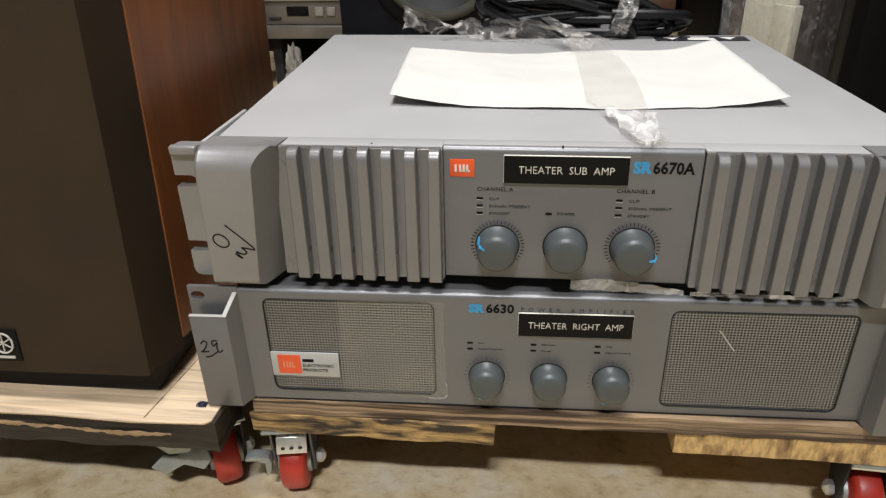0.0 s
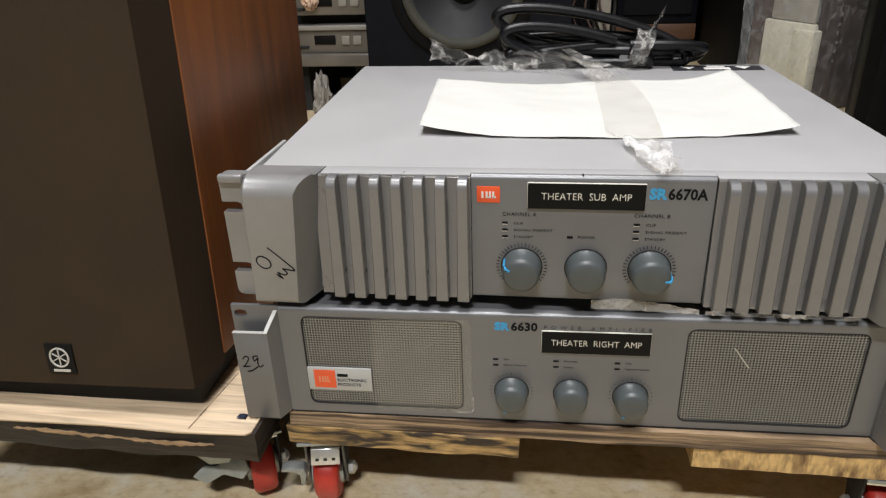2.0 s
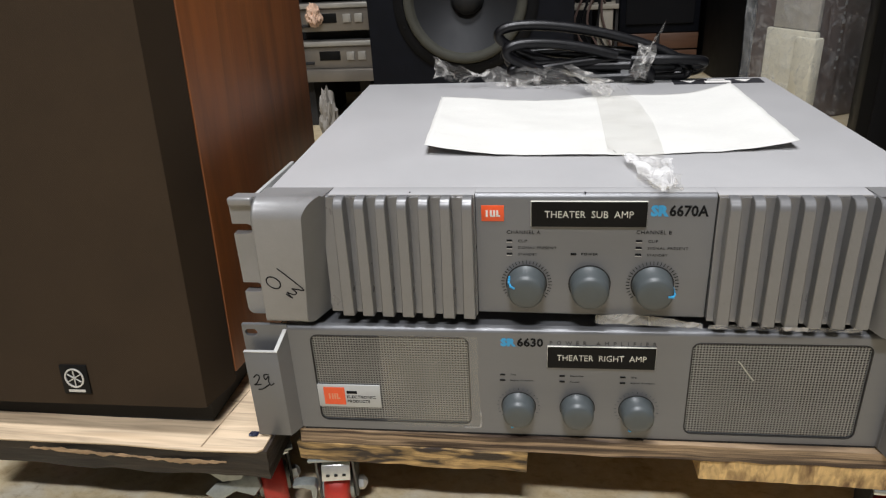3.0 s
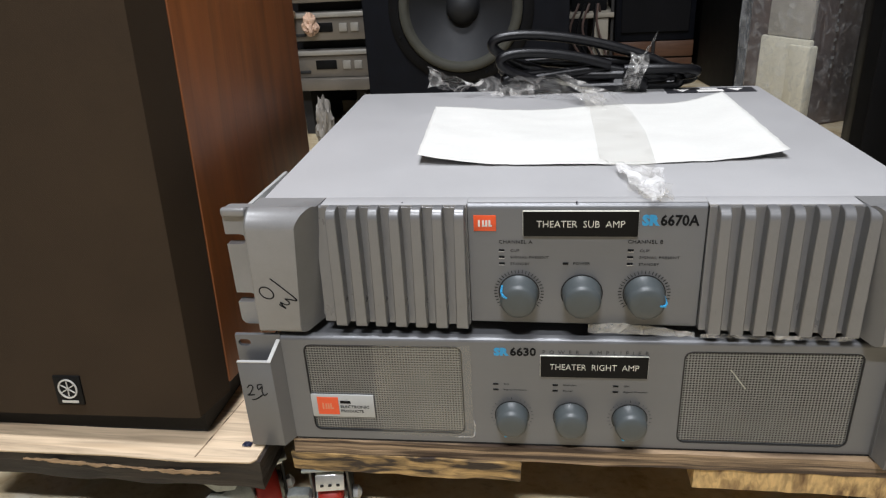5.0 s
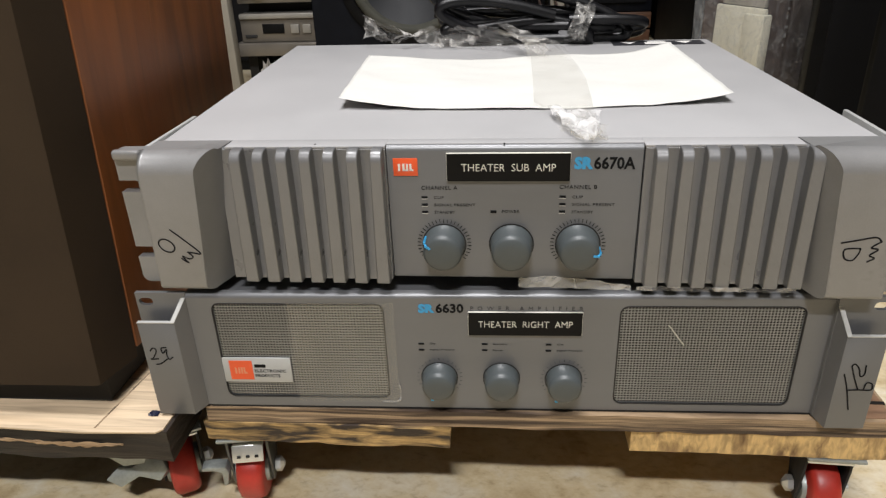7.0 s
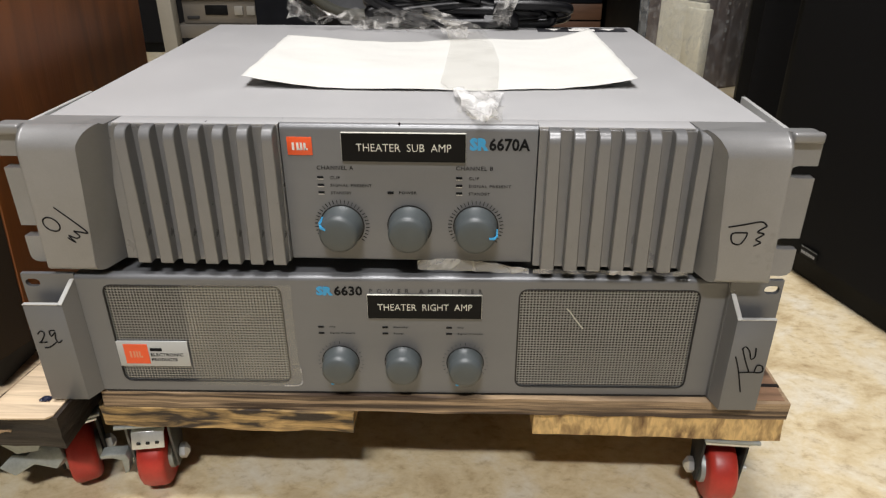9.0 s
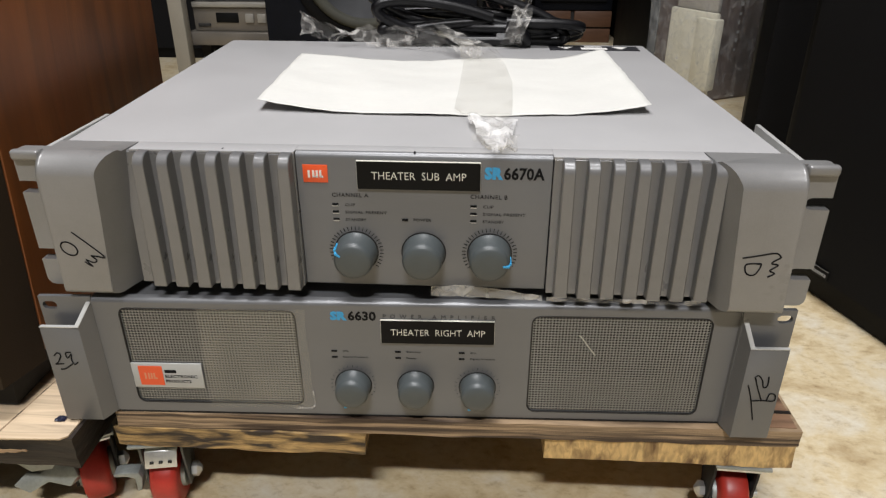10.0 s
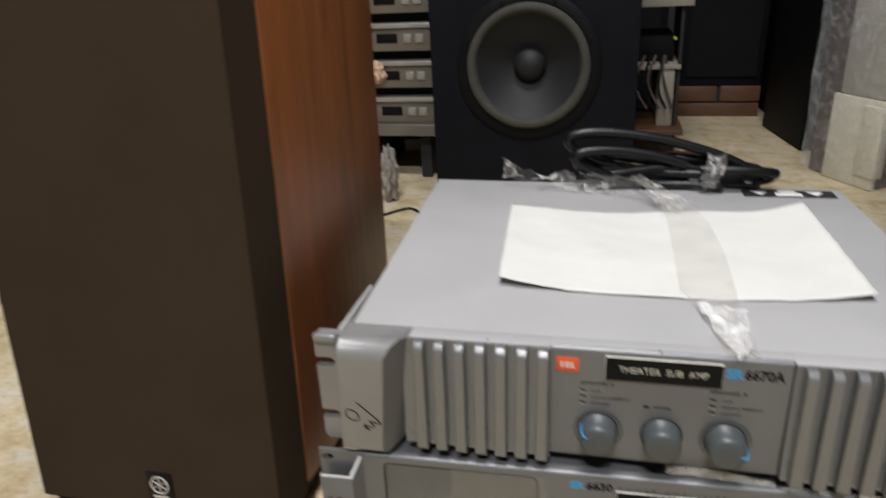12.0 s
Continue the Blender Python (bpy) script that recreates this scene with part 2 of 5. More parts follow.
SILVER = mat("silver_front", (0.2025, 0.1837, 0.1575), 0.38, 0.5, var=0.08, scale=20)
WHITEBOARD = mat("off_white_board", (0.255, 0.2325, 0.1875), 0.6, var=0.08, scale=12)
FOAM = mat("cream_packing_foam", (0.66, 0.63, 0.51), 0.7, var=0.08, scale=16, bump=0.2)
BROWNBOX = mat("brown_wood_plinth", (0.0975, 0.045, 0.0225), 0.5, var=0.2, scale=16, stretch=(1, 1, 6))
WALL = mat("grey_wall_paint", (0.102, 0.099, 0.093), 0.8, var=0.06, scale=3)
CEIL = mat("white_ceiling_paint", (0.25, 0.25, 0.24), 0.9, var=0.04, scale=3)
MAROON = mat("dark_maroon_cabinet", (0.10, 0.066, 0.056), 0.5, var=0.2, scale=12)


# ---- building helpers ----
def part(name, bm, material, parent=None, label="", smooth=False, m=None):
    me = bpy.data.meshes.new(name)
    bmesh.ops.recalc_face_normals(bm, faces=bm.faces)
    for f in bm.faces:
        f.smooth = True
    bm.to_mesh(me)
    bm.free()
    me.set_sharp_from_angle(angle=radians(60 if smooth else 32))
    me.materials.append(material)
    ob = new(name, me)
    ob.parent = parent
    if m is not None:
        ob.matrix_local = m
    if label:
        ob["label"] = label
    return ob


def thing(name, label, category, m=None, group="", kind=""):
    ob = new(name)
    ob.empty_display_size = 0.02
    if m is not None:
        ob.matrix_world = m
    return tagged(ob, label, category, group, kind)


def add_box(bm, x0, x1, y0, y1, z0, z1, bevel=0.0, segs=2):
    r = bmesh.ops.create_cube(bm, size=1, matrix=Matrix.LocRotScale(((x0 + x1) / 2, (y0 + y1) / 2, (z0 + z1) / 2), None, (x1 - x0, y1 - y0, z1 - z0)))
    if bevel:
        es = list({e for v in r["verts"] for e in v.link_edges})
        bmesh.ops.bevel(bm, geom=es, offset=bevel, segments=segs, affect="EDGES", profile=0.5)
    return bm


def box(x0, x1, y0, y1, z0, z1, bevel=0.0, segs=2):
    return add_box(bmesh.new(), x0, x1, y0, y1, z0, z1, bevel, segs)


def prism(pts, axis, a, b, bevel=0.0):
    """Extrudes a closed outline along an axis from a to b. pts are the two other coordinates, in axis order."""
    bm = bmesh.new()

    def at(p, h):
        return {"x": (h, p[0], p[1]), "y": (p[0], h, p[1]), "z": (p[0], p[1], h)}[axis]
    lo = [bm.verts.new(at(p, a)) for p in pts]
    hi = [bm.verts.new(at(p, b)) for p in pts]
    bm.faces.new(lo)
    bm.faces.new(hi[::-1])
    k = len(pts)
    for i in range(k):
        bm.faces.new((lo[i], lo[(i + 1) % k], hi[(i + 1) % k], hi[i]))
    bmesh.ops.recalc_face_normals(bm, faces=bm.faces)
    if bevel:
        bmesh.ops.bevel(bm, geom=list(bm.edges), offset=bevel, segments=2, affect="EDGES", profile=0.5)
    return bm


def arc(cx, cy, r, a0, a1, k=6):
    return [(cx + r * math.cos(radians(a0 + (a1 - a0) * i / k)), cy + r * math.sin(radians(a0 + (a1 - a0) * i / k))) for i in range(k + 1)]


def lathe(profile, k=40, axis="y", caps=True):
    """Turns (radius, height) pairs about an axis through the origin."""
    bm = bmesh.new()
    rings = []
    for r, h in profile:
        ring = []
        for i in range(k):
            a = 2 * math.pi * i / k
            c, s = r * math.cos(a), r * math.sin(a)
            ring.append(bm.verts.new({"y": (c, h, s), "x": (h, c, s), "z": (c, s, h)}[axis]))
        rings.append(ring)
    for p, q in zip(rings, rings[1:]):
        for i in range(k):
            bm.faces.new((p[i], p[(i + 1) % k], q[(i + 1) % k], q[i]))
    if caps:
        bm.faces.new(rings[0][::-1])
        bm.faces.new(rings[-1])
    return bm


def tube(points, r, k=8, smooth_n=6, closed=False):
    """A round tube along a smooth line through points."""
    P = [Vector(p) for p in points]
    path = []
    n = len(P)
    for i in range(n - 1):
        p0, p1, p2, p3 = P[max(i - 1, 0)], P[i], P[i + 1], P[min(i + 2, n - 1)]
        for j in range(smooth_n):
            t = j / smooth_n
            path.append(0.5 * (2 * p1 + (p2 - p0) * t + (2 * p0 - 5 * p1 + 4 * p2 - p3) * t * t + (3 * p1 - p0 - 3 * p2 + p3) * t ** 3))
    path.append(P[-1])
    bm = bmesh.new()
    rings = []
    nrm = Vector((0.13, 0.2, 1)).normalized()
    for i, p in enumerate(path):
        d = (path[min(i + 1, len(path) - 1)] - path[max(i - 1, 0)]).normalized()
        nrm = (nrm - d * nrm.dot(d)).normalized()
        bn = d.cross(nrm)
        rings.append([bm.verts.new(p + r * (math.cos(2 * math.pi * j / k) * nrm + math.sin(2 * math.pi * j / k) * bn)) for j in range(k)])
    for a, b in zip(rings, rings[1:]):
        for j in range(k):
            bm.faces.new((a[j], a[(j + 1) % k], b[(j + 1) % k], b[j]))
    bm.faces.new(rings[0][::-1])
    bm.faces.new(rings[-1])
    return bm


def lettering(text, x0, z0, width, height, y, material, parent, name="lettering", spacing=1.0, label="", bold=0.0):
    """Raised print on a panel that faces -y: lower left corner, width and cap height."""
    cu = bpy.data.curves.new(name, "FONT")
    cu.body, cu.space_character, cu.resolution_u = text, spacing, 2
    cu.extrude, cu.offset = 0.02, bold
    tmp = new("tmp_text", cu)
    bpy.context.view_layer.update()
    me = bpy.data.meshes.new_from_object(tmp.evaluated_get(bpy.context.evaluated_depsgraph_get()))
    bpy.data.objects.remove(tmp)
    co = np.array([v.co[:] for v in me.vertices])
    lo, hi = co.min(0), co.max(0)
    for v in me.vertices:
        u = (v.co.x - lo[0]) / (hi[0] - lo[0])
        w = (v.co.y - lo[1]) / (hi[1] - lo[1])
        v.co = (x0 + u * width, y - 0.00012 * (1 if v.co.z > 0 else -1), z0 + w * height)
    me.name = name
    me.materials.clear()
    me.materials.append(material)
    ob = new(name, me)
    ob.parent = parent
    if label:
        ob["label"] = label
    return ob


def stroke(pts, y, r, material, parent, name="pen_mark", m=None):
    """A pen line drawn on a panel that faces -y: (x, z) points."""
    bm = tube([(x, y, z) for x, z in pts], r, 6, 5)
    for v in bm.verts:
        v.co.y = y + (v.co.y - y) * 0.25
    return part(name, bm, material, parent, m=m)


def sheet(nx, ny, shape):
    """A sheet of nx by ny cells; shape(u, v) gives each place."""
    bm = bmesh.new()
    vs = [[bm.verts.new(shape(i / nx, j / ny)) for i in range(nx + 1)] for j in range(ny + 1)]
    for j in range(ny):
        for i in range(nx):
            bm.faces.new((vs[j][i], vs[j][i + 1], vs[j + 1][i + 1], vs[j + 1][i]))
    return bm


def thicken(ob, t):
    s = ob.modifiers.new("thickness", "SOLIDIFY")
    s.thickness = t
    return ob


# ---- the room ----
tagged(part("floor", box(-3, 3, -3, 5, -0.05, 0), floor_mat()), "mottled beige stone-look floor with fine veins", "floor", kind="structure")
tagged(part("ceiling", box(-3, 3, -3, 5, 2.8, 2.9), CEIL), "plain pale warehouse ceiling", "ceiling", kind="structure")
for nm, b in (("wall_west", (-3.1, -3, -3, 5, 0, 2.8)), ("wall_east", (3, 3.1, -3, 5, 0, 2.8)), ("wall_south", (-3, 3, -3.1, -3, 0, 2.8)), ("wall_north", (-3, 3, 5, 5.1, 0, 2.8))):
    tagged(part(nm, box(*b), WALL), "plain grey warehouse wall", "wall", kind="structure")


# ---- upper amplifier: two rack units, ribbed front ----
ZB, ZT = 0.2015, 0.2895


def upper_amp():
    a = thing("power_amplifier", "grey power amplifier with ribbed front, stacked on another amplifier", "amplifier", group="stacked amplifiers")
    # cover and chassis
    bm = prism([(-0.2169, 0.0125), (0.2161, 0.0125), (0.2045, 0.364), (-0.2345, 0.374)], "z", ZB, 0.2895, 0.0012)
    part("cover", bm, COVER, a, "grey painted sheet-metal cover with scuffs")
    for x0, x1 in ((-0.2165, -0.1725), (-0.0705, 0.0815), (0.1790, 0.2165)):
        part("fascia_return", box(x0, x1, 0.0035, 0.0128, ZB, ZT - 0.0003), PANEL, a)
    for x0, x1, y0 in ((-0.1703, -0.0708, -0.0020), (-0.0708, 0.0818, 0.0030), (0.0818, 0.1703, -0.0020)):
        part("cover_lip", box(x0, x1, y0, 0.0127, ZT - 0.0012, ZT + 0.0002, 0.0002), COVER, a)
    # rail painted near black: the slot's shade between the amplifiers is in its colour
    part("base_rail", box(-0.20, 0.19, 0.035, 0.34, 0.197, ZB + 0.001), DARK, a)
    # centre panel, rounded at the top
    prof = [(0.004, ZB - 0.001), (0.0005, ZB - 0.0008), (0.0, ZB)] + [(y, z) for y, z in arc(0.004, ZT - 0.004, 0.004, 180, 90, 4)]
    part("centre_panel", prism(prof, "x", -0.0705, 0.0815), PANEL, a)
    # groove floors behind the ribs, level with the cover at the top
    for x0, x1 in ((-0.1765, -0.0708), (0.0822, 0.1795)):
        prof = [(0.0124, ZB), (-0.0055, ZB), (-0.0024, ZT - 0.030), (-0.0020, ZT - 0.0018), (-0.0010, ZT - 0.0004), (0.0124, ZT - 0.0004)]
        part("groove_plate", prism(prof, "x", x0, x1), RIBGREY, a)
    # ribs with rounded tops, broader towards the foot
    prof = [(0.0100, ZB), (-0.0118, ZB), (-0.0125, ZB + 0.0008)] + arc(-0.0125 + 0.0075, ZT - 0.0075, 0.0075, 180, 90, 7) + [(0.0100, ZT)]
    bm = prism(prof, "x", -0.5, 0.5)
    for v in bm.verts:
        k = (ZT - v.co.z) / (ZT - ZB)
        v.co.x *= 0.0066 + 0.0018 * k + 0.06 * max(0.0, v.co.y + 0.0125) * k
    bmesh.ops.bevel(bm, geom=[e for e in bm.edges if abs(e.verts[0].co.x - e.verts[1].co.x) < 0.002 and min(v.co.y for v in e.verts) < -0.003], offset=0.0005, segments=1, affect="EDGES")
    first = part("rib", bm, RIBGREY, a)
    lean = Matrix.Identity(4)
    placed = 0
    for x0, pitch, n, shear in ((-0.1598, 0.01442, 7, 0.018), (0.0889, 0.01415, 7, -0.012)):
        for i in range(n):
            o = first if placed == 0 else new("rib", first.data)
            placed += 1
            o.parent = a
            lean[0][2] = shear
            o.matrix_local = Matrix.Translation((x0 + pitch * i, 0, 0)) @ Matrix.Translation((0, 0, 0.245)) @ lean @ Matrix.Translation((0, 0, -0.245))
    # end castings that bulge forward; the inner flank slants back to the groove floor
    for s in (-1, 1):
        R = 0.0130
        prof = [(0.0122, ZB - 0.0035), (-0.014, ZB - 0.0035)] + arc(-0.015, ZB + 0.0005, 0.004, 270, 180, 4) + arc(-0.019 + R, ZT + 0.0002 - R, R, 180, 90, 10) + [(0.0122, ZT + 0.0002)]
        bm = bmesh.new()
        outer, inner = [], []
        for y, z in prof:
            k = (ZT - z) / (ZT - ZB)
            xo = 0.2195 + (0.0035 if s > 0 else 0.0025) * k
            xi = 0.1705 + 0.0075 * k + 0.80 * max(0.0, -0.0032 - y)
            outer.append(bm.verts.new((s * xo, y, z)))
            inner.append(bm.verts.new((s * xi, y, z)))
        k = len(prof)
        for i in range(k):
            bm.faces.new((outer[i], outer[(i + 1) % k], inner[(i + 1) % k], inner[i]))
        bm.faces.new(outer)
        bm.faces.new(inner[::-1])
        bm.normal_update()
        rim = [e for e in bm.edges if abs(e.verts[0].co.x - e.verts[1].co.x) < 0.012 and max(v.co.y for v in e.verts) < -0.004 and min(v.co.z for v in e.verts) > ZB and e.calc_face_angle(0) > 0.6]
        bmesh.ops.bevel(bm, geom=rim, offset=0.0014, segments=3, affect="EDGES", profile=0.5)
        part("end_casting", bm, WORN, a, "rounded end casting with scuffed paint")
        # ear with two open slots
        e0, e1 = 0.219, 0.2413
        pts = [(e0, ZB - 0.004)] + [(e1 - 0.006, ZB - 0.004)] + arc(e1 - 0.005, ZB + 0.001, 0.005, -90, 0, 3)
        for zc in (0.2195, 0.2655):
            pts += [(e1, zc - 0.0038), (e1 - 0.011, zc - 0.0038)] + arc(e1 - 0.011, zc, 0.0038, -90, -270, 4) + [(e1, zc + 0.0038)]
        pts += arc(e1 - 0.005, ZT - 0.005, 0.005, 0, 90, 3) + [(e0, ZT)]
        bm = prism([(s * x, z) for x, z in pts], "y", -0.0055, 0.0015)
        part("rack_ear", bm, WORN, a)
        x0, x1 = sorted((s * 0.2225, s * 0.2405))
        part("ear_lip", box(x0, x1, -0.0095, -0.004, ZT - 0.0062, ZT + 0.0002, 0.0018, 3), WORN, a)
        # ear gusset along the side
        part("side_bracket", box(min(s * 0.2255, s * 0.2225), max(s * 0.2255, s * 0.2225), 0.002, 0.078, ZB, 0.2885, 0.0006), EDGE, a)
    # knobs
    prof = [(0.0133, 0.0), (0.0133, -0.0012), (0.0129, -0.0015), (0.0123, -0.0125), (0.0116, -0.0148), (0.0098, -0.0162), (0.005, -0.0166), (0.0005, -0.0167)]
    for kx, kz, ang in ((-0.0372, 0.2245, 152), (0.0052, 0.2248, None), (0.0463, 0.2252, -4)):
        kn = part("knob", lathe(prof, 44), KNOB, a, smooth=True, m=pose(kx, 0, kz))
        # dark disc painted as the ring of shade round the knob's foot
        part("knob_gap_ring", lathe([(0.0141, -0.0002), (0.0141, -0.0006), (0.0002, -0.0006)], 36), DARK, kn)
        if ang is not None:
            c, s_ = math.cos(radians(ang)), math.sin(radians(ang))
            bm = bmesh.new()
            for q in range(8):
                r0, y0 = (0.0128, -0.004 - q * 0.0013) if q < 7 else (0.0116, -0.0146)
                add_box(bm, r0 * c - 0.0007, r0 * c + 0.0007, y0 - 0.0009, y0 + 0.0009, r0 * s_ - 0.0007, r0 * s_ + 0.0007)
            for q in range(4):
                r0 = 0.0115 - q * 0.0009
                add_box(bm, r0 * c - 0.0006, r0 * c + 0.0006, -0.0164 + q * -0.00012, -0.0145, r0 * s_ - 0.0006, r0 * s_ + 0.0006)
            part("pointer", bm, BLUE, kn, "bright blue pointer mark")
            bm = bmesh.new()
            for q in range(31):
                t = radians(-128 + 256 * q / 30 + 90)
                m = Matrix.Translation((0.0160 * math.cos(t), -0.0002, 0.0160 * math.sin(t))) @ Matrix.Rotation(-t, 4, "Y")
                bmesh.ops.create_cube(bm, size=1, matrix=m @ Matrix.Diagonal((0.0023, 0.0004, 0.00032, 1)))
            part("scale_ticks", bm, INK, kn)
    # engraved plate
    pl = part("name_plate", box(-0.0342, 0.0397, -0.0016, -0.0002, 0.2672, 0.2850, 0.0003), CREAM, a, "black engraved plate with cream edge")
    part("plate_face", box(-0.03395, 0.03955, -0.0019, -0.0014, 0.26735, 0.2846), BLACKPLATE, pl)
    lettering("THEATER  SUB  AMP", -0.0252, 0.2737, 0.0563, 0.0046, -0.002, CREAM, pl, bold=-0.014)
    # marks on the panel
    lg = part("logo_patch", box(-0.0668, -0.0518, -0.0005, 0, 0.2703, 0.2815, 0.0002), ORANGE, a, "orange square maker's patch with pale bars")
    bm = bmesh.new()
    for x, h in ((-0.0632, 0.0046), (-0.0605, 0.0046), (-0.0583, 0.0046), (-0.0562, 0.0046)):
        add_box(bm, x - 0.0006, x + 0.0007, -0.0007, -0.0004, 0.2735, 0.2735 + h)
    add_box(bm, -0.0562, -0.0545, -0.0007, -0.0004, 0.2735, 0.2747)
    add_box(bm, -0.0605, -0.0583, -0.0007, -0.0004, 0.2735, 0.2745)
    part("logo_bars", bm, WHITEPRINT, lg)
    lettering("SR", 0.0418, 0.2742, 0.0112, 0.0078, -0.0002, BLUE, a, spacing=1.02, bold=0.06)
    lettering("6670A", 0.0533, 0.2742, 0.0240, 0.0078, -0.0002, INK, a, bold=0.028)
    lettering("CHANNEL A", -0.0502, 0.2612, 0.0222, 0.0026, -0.0002, INK, a, spacing=1.1)
    lettering("CHANNEL B", 0.0338, 0.2618, 0.0222, 0.0026, -0.0002, INK, a, spacing=1.1)
    for x in (-0.0485, 0.0358):
        dz = 0.0006 if x > 0 else 0
        for z, word, w in ((0.2561, "CLIP", 0.0062), (0.2512, "SIGNAL PRESENT", 0.0255), (0.2463, "STANDBY", 0.0128)):
            il = part("indicator_lamp", box(x - 0.0019, x + 0.0019, -0.0005, 0, z + dz - 0.0006, z + dz + 0.0009, 0.0001), INK, a)
            part("lamp_lip", box(x - 0.0019, x + 0.0019, -0.0006, 0, z + dz - 0.0010, z + dz - 0.0006), EDGE, il)
            lettering(word, x + 0.0058, z + dz - 0.0009, w, 0.0018, -0.0002, PRINT, a, spacing=1.1)
    part("indicator_lamp", box(-0.0079, -0.0041, -0.0006, 0, 0.2461, 0.2477, 0.0002), INK, a)
    lettering("POWER", -0.0008, 0.2461, 0.0108, 0.0018, -0.0002, INK, a, spacing=1.1)
    # pen marks on the end castings
    L = lambda pts, dx, dz, k=1.0: [(dx + k * x, dz + k * z) for x, z in pts]
    yy = -0.0192
    ring = [(0.0050 * math.cos(t), 0.0044 * math.sin(t) - 0.0012 * math.cos(t)) for t in np.linspace(0.9, 7.4, 12)]
    stroke(L(ring, -0.2120, 0.2305), yy, 0.0005, INK, a)
    stroke([(-0.2078, 0.2418), (-0.2000, 0.2348), (-0.1906, 0.2255), (-0.1950, 0.2256), (-0.1992, 0.2262)], yy, 0.0005, INK, a)
    stroke([(-0.1992, 0.2262), (-0.1962, 0.2230), (-0.1985, 0.2214), (-0.2030, 0.2234)], yy, 0.0005, INK, a)
    stroke([(-0.2030, 0.2234), (-0.2012, 0.2204), (-0.1995, 0.2186), (-0.2020, 0.2200), (-0.2040, 0.2219)], yy, 0.0005, INK, a)
    big = lambda pts: [(0.1925 + 1.22 * (x - 0.1905), 0.2362 + 1.22 * (z - 0.2388)) for x, z in pts]
    stroke(big([(0.1905, 0.2388), (0.1975, 0.2402), (0.2055, 0.2418), (0.2085, 0.2395)]), yy, 0.0005, INK, a)
    stroke(big(L([(0.0035, 0.003), (-0.0035, 0.0025), (-0.0028, -0.0022), (0.0008, -0.0032), (0.003, 0.0003), (0.0034, 0.003)], 0.1965, 0.2330)), yy, 0.0005, INK, a)
    stroke(big([(0.2083, 0.2395), (0.2045, 0.2365), (0.2078, 0.2355), (0.2045, 0.2325), (0.2070, 0.2310), (0.2040, 0.2290)]), yy, 0.0005, INK, a)
    # small chips of dark grime along the front edge of the cover
    rr = random.Random(4)
    for x in (-0.115, 0.0):
        part("paint_chip", box(x, x + 0.0006 + 0.001 * rr.random(), 0.001, 0.003 + 0.002 * rr.random(), ZT - 0.0005, ZT + 0.0003), INK, a)
    # warning strip at the back of the cover
    ws = part("warning_strip", box(0.106, 0.196, 0.333, 0.357, 0.2895, 0.2899), STRIPGREY, a, "dark grey warning strip with white triangles")
    for cx in (0.123, 0.178):
        part("warning_triangle", prism([(cx - 0.008, 0.351), (cx + 0.008, 0.351), (cx, 0.339)], "z", 0.2899, 0.2902), WHITEPRINT, ws)
    bm = box(0.138, 0.164, 0.337, 0.346, 0.2899, 0.2902)
    add_box(bm, 0.142, 0.160, 0.349, 0.353, 0.2899, 0.2902)
    part("warning_bars", bm, WHITEPRINT, ws)
    return a


upper_amp()

# ---- lower amplifier: two rack units, perforated grilles ----
LM = pose(0, -0.010, 0, 0, 0, 1.6)


def perforated(x0, x1, z0, z1, y, pitch=0.00205, hole=0.00080):
    """A perforated sheet: every hole is cut."""
    nx, nz = round((x1 - x0) / pitch), round((z1 - z0) / pitch)
    px, pz = (x1 - x0) / nx, (z1 - z0) / nz
    vs, fs = [], []
    for j in range(nz + 1):
        for i in range(nx + 1):
            vs.append((x0 + i * px, y, z0 + j * pz))
    for j in range(nz):
        for i in range(nx):
            a, b = j * (nx + 1) + i, j * (nx + 1) + i + 1
            c, d = b + nx + 1, a + nx + 1
            k = len(vs)
            cx, cz = x0 + (i + 0.5) * px, z0 + (j + 0.5) * pz
            # octagonal hole with a short throat
            for dy in (0, 0.0006):
                for q in range(8):
                    t = math.pi * (q / 4 + 0.125) + math.pi
                    vs.append((cx + hole * 1.08 * math.cos(t), y + dy, cz + hole * 1.08 * math.sin(t)))
            h = [k + q for q in range(8)]
            fs += [(a, h[0], h[7], d), (a, b, h[2], h[1]), (b, c, h[4], h[3]), (c, d, h[6], h[5]), (a, h[1], h[0]), (b, h[3], h[2]), (c, h[5], h[4]), (d, h[7], h[6])]
            fs += [(h[q], h[(q + 1) % 8], h[(q + 1) % 8] + 8, h[q] + 8) for q in range(8)]
    return vs, fs


def rounded(x0, x1, z0, z1, r, k=4):
    return arc(x1 - r, z1 - r, r, 0, 90, k) + arc(x0 + r, z1 - r, r, 90, 180, k) + arc(x0 + r, z0 + r, r, 180, 270, k) + arc(x1 - r, z0 + r, r, 270, 360, k)


